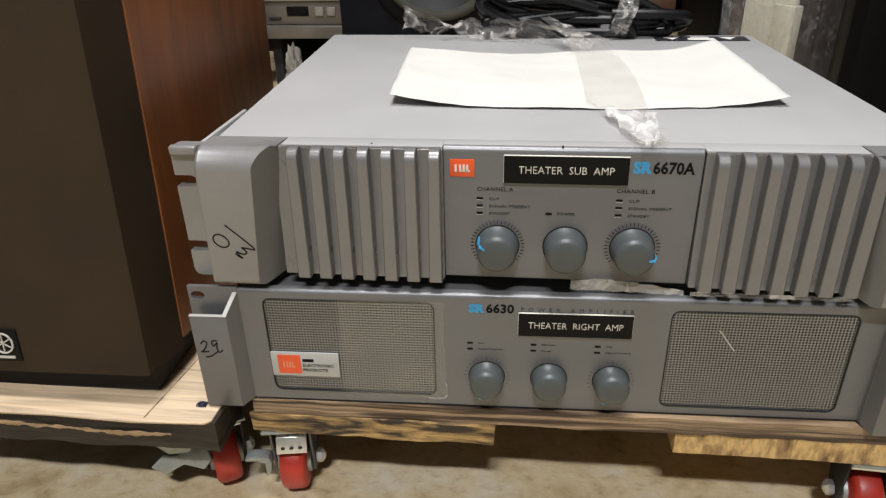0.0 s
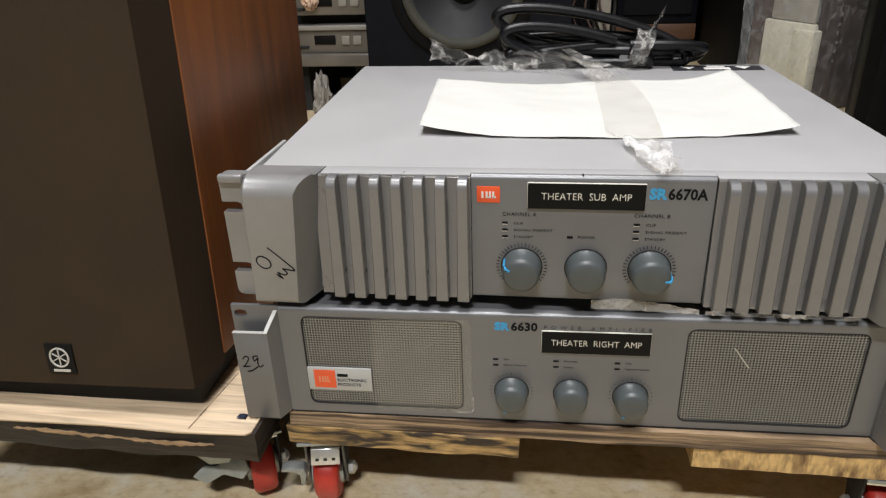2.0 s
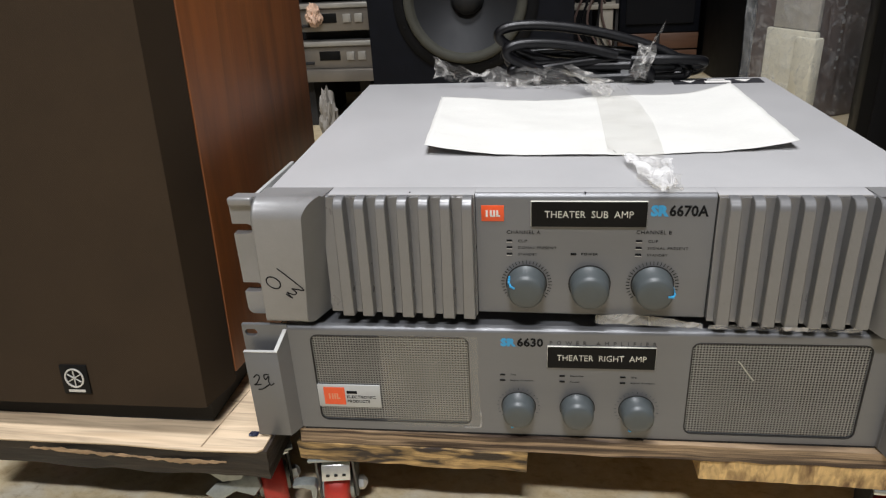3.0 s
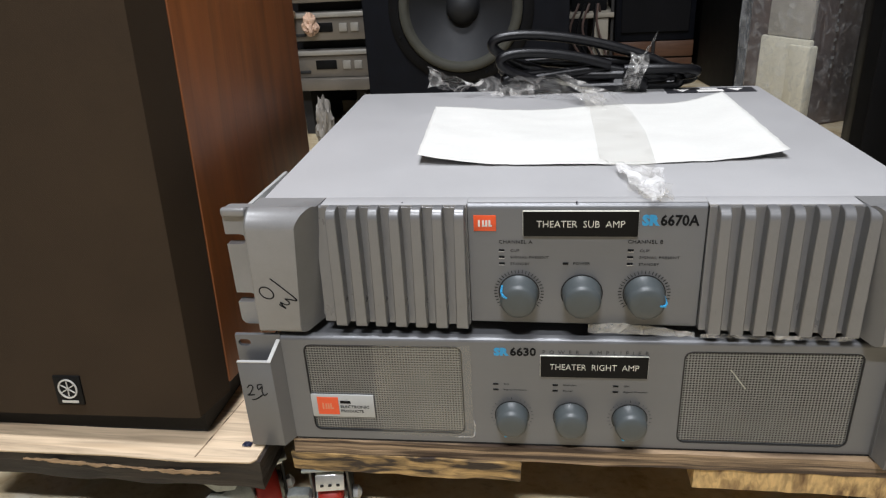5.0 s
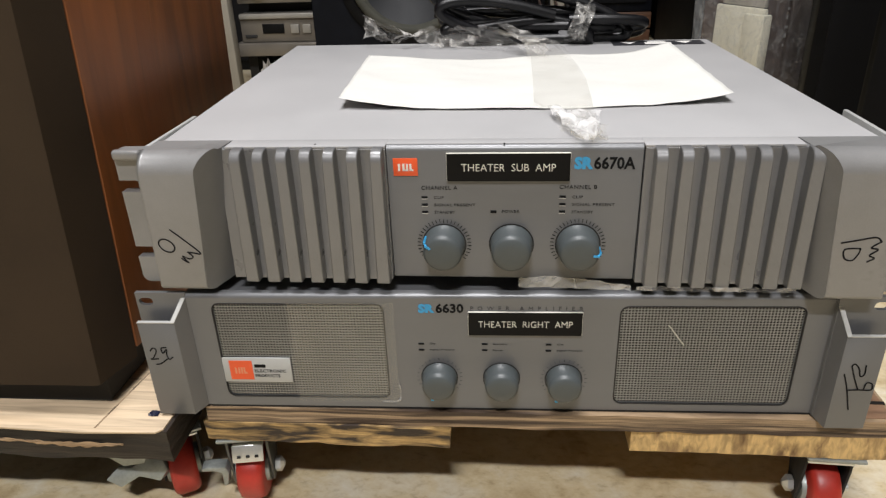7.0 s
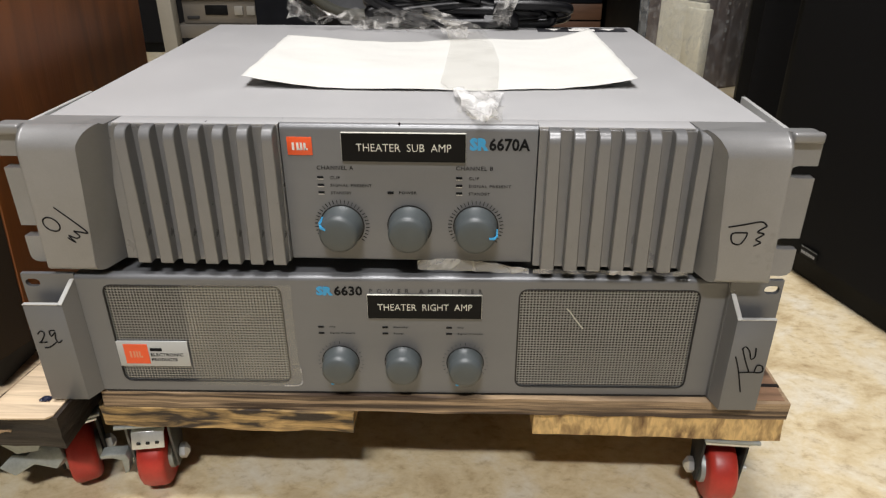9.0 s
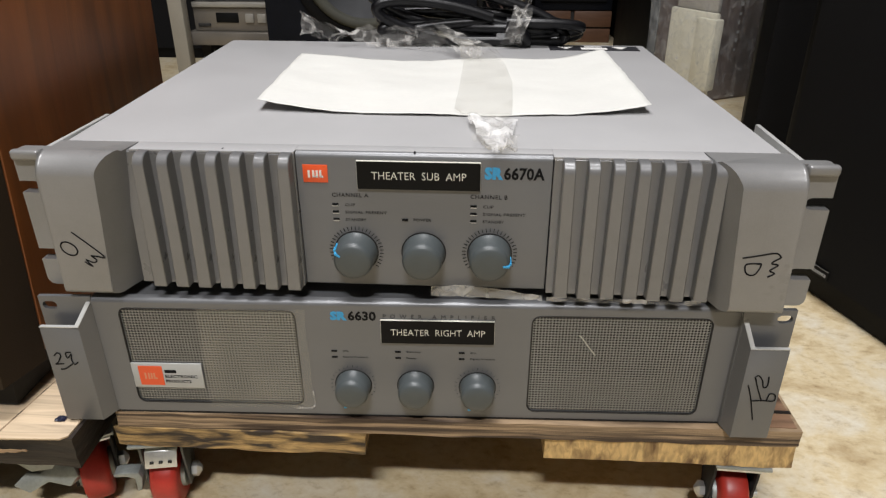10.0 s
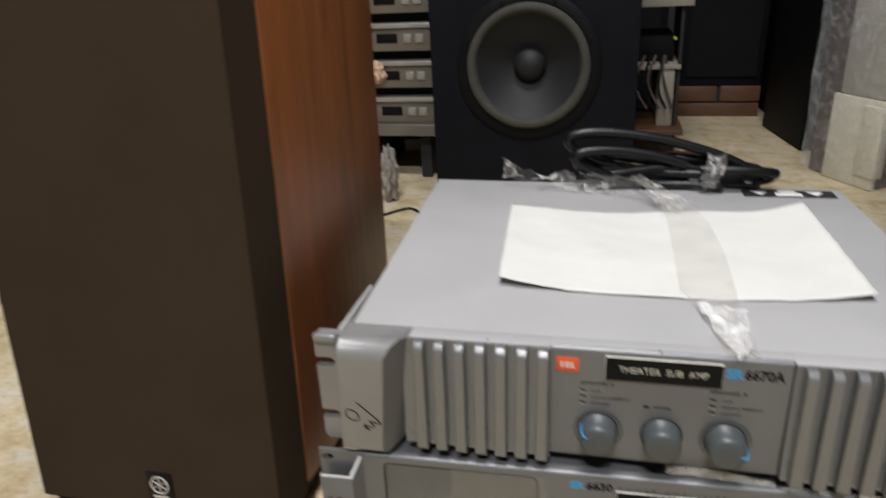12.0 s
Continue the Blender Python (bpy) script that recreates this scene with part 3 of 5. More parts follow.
def lower_amp():
    a = thing("power_amplifier", "grey power amplifier with perforated grilles on a wooden dolly", "amplifier", m=LM, group="stacked amplifiers")
    z0, z1 = 0.1032, 0.1935
    part("chassis", box(-0.214, 0.214, 0.004, 0.372, 0.1025, 0.1900, 0.001), GREY, a)
    # cover painted near black too, for the shade below the upper amplifier
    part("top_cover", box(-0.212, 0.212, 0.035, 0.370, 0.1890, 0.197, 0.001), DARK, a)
    # front panel with two rounded windows, built as strips round them
    gl, gr = (-0.1935, -0.0775, 0.1105, 0.1868), (0.0748, 0.1902, 0.1085, 0.1856)
    bm = bmesh.new()

    def strip(x0, x1, za, zb):
        add_box(bm, x0, x1, 0.0, 0.003, za, zb)
    strip(-0.2095, gl[0], z0, z1 - 0.003)
    strip(gl[1], gr[0], z0, z1 - 0.003)
    strip(gr[1], 0.2095, z0, z1 - 0.003)
    for g in (gl, gr):
        strip(g[0], g[1], z0, g[2])
        strip(g[0], g[1], g[3], z1 - 0.003)
        r = 0.0055
        for sx in (0, 1):
            for sz in (0, 1):
                cx, cz = g[sx], g[2 + sz]
                ox, oz = (r if sx == 0 else -r), (r if sz == 0 else -r)
                pts = [(cx, cz)] + [(cx + ox - ox * math.sin(t), cz + oz - oz * math.cos(t)) for t in np.linspace(0, math.pi / 2, 6)]
                sub = prism(pts, "y", 0.0, 0.003)
                tmp = bpy.data.meshes.new("tmp")
                sub.to_mesh(tmp)
                sub.free()
                bm.from_mesh(tmp)
                bpy.data.meshes.remove(tmp)
    part("front_panel", bm, PANEL, a)
    prof = arc(0.003, z1 - 0.003, 0.003, 180, 90, 4) + [(0.006, z1), (0.006, z1 - 0.003)]
    part("panel_top_edge", prism(prof, "x", -0.2095, 0.2095), PANEL, a)
    # dark strip that stands in for the shade between panel and deck
    part("panel_shadow_gap", box(-0.208, 0.208, 0.0005, 0.003, 0.1012, z0 - 0.0002), DARK, a)
    for g in (gl, gr):
        vs, fs = perforated(g[0] + 0.001, g[1] - 0.001, g[2] + 0.001, g[3] - 0.001, 0.0008)
        me = bpy.data.meshes.new("grille")
        me.from_pydata(vs, [], fs)
        me.materials.append(STEEL)
        o = new("grille", me)
        o.parent = a
        o["label"] = "fine perforated bright steel grille"
        part("grille_backing", box(g[0], g[1], 0.0036, 0.0039, g[2], g[3]), DARK, o)
        k = 0.0014
        ring = rounded(g[0] + 0.0004, g[1] - 0.0004, g[2] + 0.0004, g[3] - 0.0004, 0.0055)
        bm = tube([(x, 0.0002, z) for x, z in ring + ring[:2]], 0.0006, 6, 1)
        part("grille_rim", bm, DARK, o)
    # scratch on the second grille
    bm = tube([(0.1058, 0.0002, 0.1712), (0.108, 0.0002, 0.1690), (0.1125, 0.0002, 0.1625), (0.1175, 0.0002, 0.1560)], 0.00045, 5, 3)
    part("scratch", bm, EDGE, a)
    bm = tube([(-0.1065, 0.0002, 0.1600), (-0.1030, 0.0002, 0.1640), (-0.0985, 0.0002, 0.1668)], 0.00035, 5, 3)
    part("scratch", bm, FAINTWHITE, a)
    # ears and bent-sheet handles
    for s in (-1, 1):
        x0, x1, ey = (0.2095, 0.2436, 0.0) if s < 0 else (0.2060, 0.2385, -0.003)
        h0, h1 = x1 - 0.0113, x1 - 0.0018
        bm = bmesh.new()
        # ear in three strips round its slot
        add_box(bm, x0, h0, 0, 0.003, z0, z1 + 0.001)
        add_box(bm, h1, x1, 0, 0.003, z0, z1 + 0.001)
        add_box(bm, h0, h1, 0, 0.003, z0, 0.1850)
        add_box(bm, h0, h1, 0, 0.003, 0.1907, z1 + 0.001)
        for cx, ox in ((h0, 0.00285), (h1, -0.00285)):
            for cz, oz in ((0.1850, 0.00285), (0.1907, -0.00285)):
                pts = [(cx, cz)] + [(cx + ox - ox * math.sin(t), cz + oz - oz * math.cos(t)) for t in np.linspace(0, math.pi / 2, 5)]
                sub = prism(pts, "y", 0.0, 0.003)
                tmp = bpy.data.meshes.new("tmp")
                sub.to_mesh(tmp)
                sub.free()
                bm.from_mesh(tmp)
                bpy.data.meshes.remove(tmp)
        for v in bm.verts:
            v.co.x *= s
            v.co.y += ey
        part("rack_ear", bm, GREY, a)
        # handle: a front plate and an inner cheek whose top slopes up to the panel
        t = 0.0025
        yf, zt, zb, ho, hi_, hp = (-0.0105, 0.1772, 0.1025, 0.2410, 0.2155, 0.2095) if s < 0 else (-0.0135, 0.1718, 0.1015, 0.2345, 0.2100, 0.2055)
        h = part("handle", prism([(s * x, y) for x, y in ((ho, yf), (ho, yf + t), (hi_ + 0.0025, yf + t), (hi_, yf))], "z", zb, zt, 0.0004), GREY, a, "bent sheet-steel handle with bare top edge")
        bm = bmesh.new()
        q = [(hi_, yf, zb), (hi_, yf, zt), (hp, -0.0002, z1 - 0.003), (hp, -0.0002, z0)]
        vs = [bm.verts.new((s * x, y, z)) for x, y, z in q] + [bm.verts.new((s * (x + t), y + 0.0006, z)) for x, y, z in q]
        for f in ((0, 1, 2, 3), (4, 5, 6, 7), (0, 1, 5, 4), (1, 2, 6, 5), (2, 3, 7, 6), (3, 0, 4, 7)):
            bm.faces.new([vs[i] for i in f])
        part("handle_cheek", bm, GREY, h)
        bm = bmesh.new()
        q = [(ho, yf - 0.0002, zt + 0.0002), (hi_, yf - 0.0002, zt + 0.0002), (hp, -0.0004, z1 - 0.0028)]
        for (xa, ya, za), (xb, yb, zb2) in zip(q, q[1:]):
            dx = 0.0028 if za != zb2 else 0
            dy = 0.0 if za != zb2 else 0.0028
            lo = [bm.verts.new((s * p[0], p[1], p[2])) for p in ((xa, ya, za), (xb, yb, zb2), (xb + dx, yb + dy, zb2), (xa + dx, ya + dy, za))]
            hi = [bm.verts.new(v.co + Vector((0, -0.0001, 0.0005))) for v in lo]
            bm.faces.new(lo[::-1])
            bm.faces.new(hi)
            for i in range(4):
                bm.faces.new((lo[i], lo[(i + 1) % 4], hi[(i + 1) % 4], hi[i]))
        part("bare_edge", bm, EDGE, h)
    # knobs
    prof = [(0.0120, 0.0), (0.0120, -0.0012), (0.0115, -0.0015), (0.0112, -0.0095), (0.0105, -0.0122), (0.0088, -0.0136), (0.0045, -0.0141), (0.0005, -0.0142)]
    for kx, kz, ang in ((-0.0427, 0.1290, -113), (-0.0006, 0.1290, None), (0.0410, 0.1285, -118)):
        kn = part("knob", lathe(prof, 44), KNOB, a, smooth=True, m=pose(kx, 0, kz))
        # same painted ring of shade, smaller, round these knobs
        part("knob_gap_ring", lathe([(0.0126, -0.0002), (0.0126, -0.0006), (0.0002, -0.0006)], 36), DARK, kn)
        if ang is not None:
            c, s_ = math.cos(radians(ang)), math.sin(radians(ang))
            bm = bmesh.new()
            for q in range(6):
                add_box(bm, 0.0113 * c - 0.0009, 0.0113 * c + 0.0009, -0.0118 + q * 0.0014, -0.0104 + q * 0.0014, 0.0113 * s_ - 0.0006, 0.0113 * s_ + 0.0006)
            part("pointer", bm, BLUE, kn, "bright blue pointer mark")
            bm = bmesh.new()
            for q in range(21):
                t = radians(-125 + 250 * q / 20 + 90)
                m = Matrix.Translation((0.0148 * math.cos(t), -0.0001, 0.0148 * math.sin(t))) @ Matrix.Rotation(-t, 4, "Y")
                bmesh.ops.create_cube(bm, size=1, matrix=m @ Matrix.Diagonal((0.0016, 0.0003, 0.00014 if q != 10 else 0.0005, 1)))
            part("scale_ticks", bm, FAINT, kn)
    pl = part("name_plate", box(-0.0225, 0.0513, -0.0016, -0.0002, 0.1640, 0.1815, 0.0003), CREAM, a, "black engraved plate with cream edge")
    part("plate_face", box(-0.02225, 0.05105, -0.0019, -0.0014, 0.16415, 0.1812), BLACKPLATE, pl)
    lettering("THEATER  RIGHT  AMP", -0.0158, 0.1703, 0.0608, 0.0046, -0.002, CREAM, pl, bold=-0.014)
    lettering("SR", -0.0550, 0.1800, 0.0108, 0.0066, -0.0002, BLUE, a, spacing=1.02, bold=0.06)
    lettering("6630", -0.0435, 0.1800, 0.0182, 0.0070, -0.0002, INK, a, bold=0.028)
    lettering("POWER AMPLIFIER", -0.0208, 0.1820, 0.0722, 0.0030, -0.0002, FAINT, a, spacing=2.2)
    for x, words in ((-0.0540, (("Clip", 0.004), ("Signal Present", 0.0165))), (-0.0118, (("Standby", 0.0095), ("Power", 0.0068))), (0.0302, (("Clip", 0.004), ("Signal Present", 0.0165)))):
        for z, (word, w) in zip((0.1562, 0.1514), words):
            part("indicator_lamp", box(x - 0.0019, x + 0.0019, -0.0006, 0, z - 0.0006, z + 0.0006, 0.0002), INK, a)
            lettering(word, x + 0.0055, z - 0.0008, w, 0.0014, -0.0002, FAINT, a)
    # sticker on the first grille
    st = part("sticker", box(-0.1945, -0.1428, -0.0006, 0.0006, 0.1262, 0.1462, 0.0002), STICKER, a, "grey sticker with orange patch and dark print")
    part("sticker_patch", box(-0.1895, -0.1720, -0.0009, -0.0005, 0.1285, 0.1440), ORANGE, st)
    bm = bmesh.new()
    for x in (-0.1850, -0.1825, -0.1805, -0.1785):
        add_box(bm, x - 0.0006, x + 0.0007, -0.0011, -0.0008, 0.1335, 0.1385)
    add_box(bm, -0.1785, -0.1765, -0.0011, -0.0008, 0.1335, 0.1348)
    part("sticker_bars", bm, PALEORANGE, st)
    part("sticker_line", box(-0.1705, -0.1620, -0.0008, -0.0005, 0.1385, 0.1410), INK, st)
    lettering("ELECTRONIC", -0.1705, 0.1345, 0.0235, 0.0024, -0.0008, INK, st)
    lettering("PRODUCTS", -0.1705, 0.1305, 0.0185, 0.0024, -0.0008, INK, st)
    for o in [st] + [c for c in st.children]:
        for v in o.data.vertices:
            v.co.x, v.co.z = -0.1932 + 0.93 * (v.co.x + 0.1945), v.co.z - 0.0026
    # pen numbers on the handles
    yy, dx = -0.0108, -0.0022
    stroke([(x + dx, z) for x, z in ((-0.2345, 0.1555), (-0.2320, 0.1580), (-0.2300, 0.1560), (-0.2330, 0.1505), (-0.2350, 0.1490), (-0.2295, 0.1495))], yy, 0.0005, INK, a)
    stroke([(x + dx, z) for x, z in ((-0.2225, 0.1585), (-0.2262, 0.1580), (-0.2258, 0.1540), (-0.2228, 0.1570), (-0.2235, 0.1525), (-0.2222, 0.1490), (-0.2195, 0.1510))], yy, 0.0005, INK, a)
    stroke([(x + dx, z) for x, z in ((-0.2325, 0.1450), (-0.2290, 0.1455), (-0.2235, 0.1495))], yy, 0.0005, INK, a)
    yy = -0.0138
    stroke([(0.2166, 0.1505), (0.2186, 0.1525), (0.2217, 0.1489), (0.2235, 0.1433), (0.2258, 0.1449), (0.2253, 0.1517)], yy, 0.0005, INK, a)
    stroke([(0.2171, 0.1505), (0.2203, 0.1419), (0.2241, 0.1332)], yy, 0.0005, INK, a)
    stroke([(0.218, 0.1324), (0.2251, 0.1328), (0.2322, 0.1328), (0.2321, 0.1373), (0.2286, 0.1381), (0.2276, 0.1332)], yy, 0.0005, INK, a)
    stroke([(0.2136, 0.1449), (0.2174, 0.1338), (0.2218, 0.1168)], yy, 0.0005, INK, a)
    return a


lower_amp()


# ---- wooden dollies on casters ----
def rough_block(x0, x1, y0, y1, z0, z1, seed, amp=0.0016, nx=26):
    """A sawn board whose front and end edges wander a little."""
    rr = Vector((seed * 7.3, seed * 3.1, 0))
    bm = bmesh.new()
    ny, nz = 6, 3

    def vert(i, j, k):
        p = Vector((x0 + (x1 - x0) * i / nx, y0 + (y1 - y0) * j / ny, z0 + (z1 - z0) * k / nz))
        d = noise.noise_vector(p * 38 + rr) * amp + noise.noise_vector(p * 130 + rr) * amp * 0.35
        if k == nz:
            d.z *= 0.15
        return bm.verts.new(p + d)
    g = {}
    for i in range(nx + 1):
        for j in range(ny + 1):
            for k in range(nz + 1):
                if i in (0, nx) or j in (0, ny) or k in (0, nz):
                    g[i, j, k] = vert(i, j, k)
    for i in range(nx):
        for j in range(ny):
            for k in (0, nz):
                bm.faces.new((g[i, j, k], g[i + 1, j, k], g[i + 1, j + 1, k], g[i, j + 1, k]))
    for i in range(nx):
        for k in range(nz):
            for j in (0, ny):
                bm.faces.new((g[i, j, k], g[i + 1, j, k], g[i + 1, j, k + 1], g[i, j, k + 1]))
    for j in range(ny):
        for k in range(nz):
            for i in (0, nx):
                bm.faces.new((g[i, j, k], g[i, j + 1, k], g[i, j + 1, k + 1], g[i, j, k + 1]))
    return bm


def caster(parent, x, y, turn, top, nut_side=1, plate=True, dark=False, brake=True, fork_mat=None):
    """A small swivel caster: red wheel, fork, top plate, axle nut, brake."""
    m = pose(x, y, 0, 0, 0, turn)
    metal = fork_mat or ZINC
    c = part("caster", box(-0.019, 0.019, -0.022, 0.022, top - 0.0025, top - 0.0002, 0.0006), DULLZINC, parent, "red-wheeled steel swivel caster", m=m)
    w = 0.0100
    part("wheel", lathe([(0.010, -w), (0.0215, -w), (0.0238, -w + 0.0015), (0.025, -w + 0.005), (0.025, w - 0.005), (0.0238, w - 0.0015), (0.0215, w), (0.010, w)], 40, "x"), RED, c, "worn red polyurethane wheel", smooth=True, m=pose(0, 0, 0.0252))
    part("wheel_hub", lathe([(0.004, -0.0135), (0.012, -0.0130), (0.0125, -0.0118), (0.0125, 0.0118), (0.012, 0.0130), (0.004, 0.0135)], 28, "x"), DULLZINC, c, smooth=True, m=pose(0, 0, 0.0252))
    for s in (-1, 1):
        pts = [(-0.008, 0.017), (0.008, 0.017), (0.010, 0.024), (0.017, 0.050), (0.017, top - 0.003), (-0.012, top - 0.003), (-0.012, 0.050)]
        # dark: fork painted near black, with the shade under the deck in its colour
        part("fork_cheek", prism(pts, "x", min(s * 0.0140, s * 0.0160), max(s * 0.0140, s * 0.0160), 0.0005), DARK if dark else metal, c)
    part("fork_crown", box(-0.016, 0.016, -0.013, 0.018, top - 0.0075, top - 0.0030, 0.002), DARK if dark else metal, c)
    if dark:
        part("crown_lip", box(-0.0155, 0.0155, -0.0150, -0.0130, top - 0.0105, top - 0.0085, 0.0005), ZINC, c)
    part("axle", lathe([(0.0028, -0.022), (0.0028, 0.022)], 14, "x"), ZINC, c, m=pose(0, 0, 0.0252))
    bm = lathe([(0.0045, 0.0160), (0.0062, 0.0165), (0.0062, 0.0205), (0.0050, 0.0215), (0.0020, 0.0235)], 6, "x")
    if nut_side < 0:
        for v in bm.verts:
            v.co.x *= -1
    part("axle_nut", bm, ZINC, c, m=pose(0, 0, 0.0252))
    if plate:
        # bent cover plate with three punched holes over the front of the wheel
        p = part("brake_plate", prism([(-0.0220, 0.0485), (-0.0232, 0.0492), (-0.0180, 0.0610), (-0.0060, 0.0635), (-0.0060, 0.0620), (-0.0168, 0.0588)], "x", -0.0095, 0.0135, 0.0005), ZINC, c, "bright zinc brake plate with three holes")
        for k in (-0.0045, 0.002, 0.0085):
            part("plate_hole", lathe([(0.0014, -0.0006), (0.0016, 0.0006)], 12), DARK, p, m=Matrix.Translation((k, -0.0216, 0.0530)) @ Matrix.Rotation(radians(20), 4, "X"))
    if brake:
        b = part("brake_lever", prism([(-0.036, 0.0395), (-0.030, 0.0405), (-0.018, 0.0395), (-0.016, 0.034), (-0.018, 0.023), (-0.0215, 0.021), (-0.0215, 0.034), (-0.027, 0.0365), (-0.036, 0.0370)], "y", -0.016, -0.006, 0.0006), DULLZINC, c)
    return c


def amp_dolly():
    d = thing("wooden_dolly", "low plywood dolly with scorched edges on red casters", "dolly")
    z2 = 0.1012
    part("deck", rough_block(-0.2125, 0.2610, -0.0130, 0.420, 0.0878, z2, 1, 0.0012), PLY, d, "weathered plywood deck", m=pose(0, 0, 0, 0, 0, 0.8))
    part("deck_face", box(0.2145, 0.2585, -0.0060, 0.418, z2 - 0.001, z2 + 0.0006), PLYTOP, d)
    part("front_batten", rough_block(-0.2160, -0.0370, -0.0160, 0.080, 0.0708, 0.0880, 2, 0.0016), BURNT, d, "scorched batten under the deck")
    part("front_batten", rough_block(0.0890, 0.2600, -0.0090, 0.080, 0.0690, 0.0876, 3, 0.0014), PINE, d, "pale sawn batten under the deck")
    for x0, x1, s in ((-0.2160, -0.0370, 4), (0.0890, 0.2650, 5)):
        part("rear_batten", rough_block(x0, x1, 0.32, 0.418, 0.0690, 0.0868, s), BURNT, d)
    # dark knots and gouges at the deck corner
    for x, y, a in ((0.232, 0.022, 20), (0.246, 0.055, -10), (0.228, 0.075, 5), (0.250, 0.010, 0)):
        part("gouge", box(-0.010, 0.010, -0.0016, 0.0016, -0.0004, 0.0002), BARK, d, m=pose(x, y, z2 + 0.0008, 0, 0, a))
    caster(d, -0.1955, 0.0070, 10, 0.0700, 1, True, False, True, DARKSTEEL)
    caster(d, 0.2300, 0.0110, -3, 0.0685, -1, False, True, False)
    caster(d, -0.1800, 0.37, 30, 0.0690, 1, False, False, False)
    caster(d, 0.2200, 0.37, -25, 0.0690, 1, False, False, False)
    return d


amp_dolly()


def speaker_dolly():
    d = thing("wooden_dolly", "pale wooden dolly with dark split edge on red casters", "dolly")
    pts = [(-0.52, -0.0475), (-0.44, -0.0465), (-0.35, -0.0445), (-0.29, -0.0465), (-0.2375, -0.0440), (-0.2330, -0.0405), (-0.2275, 0.33), (-0.52, 0.33)]
    bm = prism(pts, "z", 0.0985, 0.1002, 0.0004)
    part("deck", bm, PALE, d, "pale planed deck board with a seam")
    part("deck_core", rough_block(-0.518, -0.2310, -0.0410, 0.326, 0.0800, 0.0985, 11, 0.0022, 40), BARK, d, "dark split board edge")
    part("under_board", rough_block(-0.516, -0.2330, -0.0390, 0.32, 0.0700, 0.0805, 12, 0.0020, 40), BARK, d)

    def sliver(u, v):
        x = -0.43 + 0.166 * u
        w = (0.0012 + 0.0009 * math.sin(u * 9) + 0.0010 * noise.noise(Vector((u * 14, 3, 1)))) * min(1, (1 - u) * 5 + 0.08)
        zc = 0.0905 - 0.006 * u + 0.012 * max(0, u - 0.8)
        n = noise.noise(Vector((x * 160, v * 3, 1.7)))
        return (x, -0.0438 + 0.0012 * n, zc + (v - 0.5) * 2 * w * min(1, u * 6) + 0.0009 * n)
    thicken(part("split_sliver", sheet(60, 4, sliver), SPLIT, d, "pale raw split along the edge"), 0.0010)
    part("seam", prism([(-0.2830, -0.0420), (-0.2815, -0.0422), (-0.2730, 0.03), (-0.2738, 0.03)], "z", 0.1002, 0.10028), PLY, d)
    caster(d, -0.2560, 0.0080, 30, 0.0690, 1, False, True, False, DULLZINC)
    b = part("brake_pedal", prism([(-0.056, 0.024), (-0.046, 0.034), (-0.036, 0.033), (-0.026, 0.040), (-0.012, 0.039), (-0.008, 0.030), (-0.014, 0.022), (-0.030, 0.026), (-0.044, 0.018)], "y", -0.010, 0.004, 0.001), DULLZINC, d, "bent grey brake pedal", m=pose(-0.247, -0.018, 0.006, -25, 0, 6))
    part("corner_plate", prism([(-0.315, 0.0695), (-0.258, 0.0695), (-0.268, 0.050), (-0.285, 0.046)], "y", -0.022, -0.018, 0.0006), DULLZINC, d, "flaking pale corner plate")
    for x in (-0.50,):
        caster(d, x, 0.07, 15, 0.0690, 1, False, False, False)
    caster(d, -0.262, 0.28, 20, 0.0690, 1, False, False, False)
    caster(d, -0.49, 0.28, -10, 0.0690, 1, False, False, False)
    return d


speaker_dolly()
# a scrap of dark blue film that sticks out below the amplifier's handle
tagged(part("film_scrap", sheet(8, 5, lambda u, v: (-0.250 + 0.007 * u, -0.028 + 0.006 * v, 0.1006 + 0.003 * abs(noise.noise(Vector((u * 3, v * 3, 2)))))), mat("dark_blue_film", (0.012, 0.014, 0.035), 0.4)), "scrap of dark blue film on the dolly", "scrap")


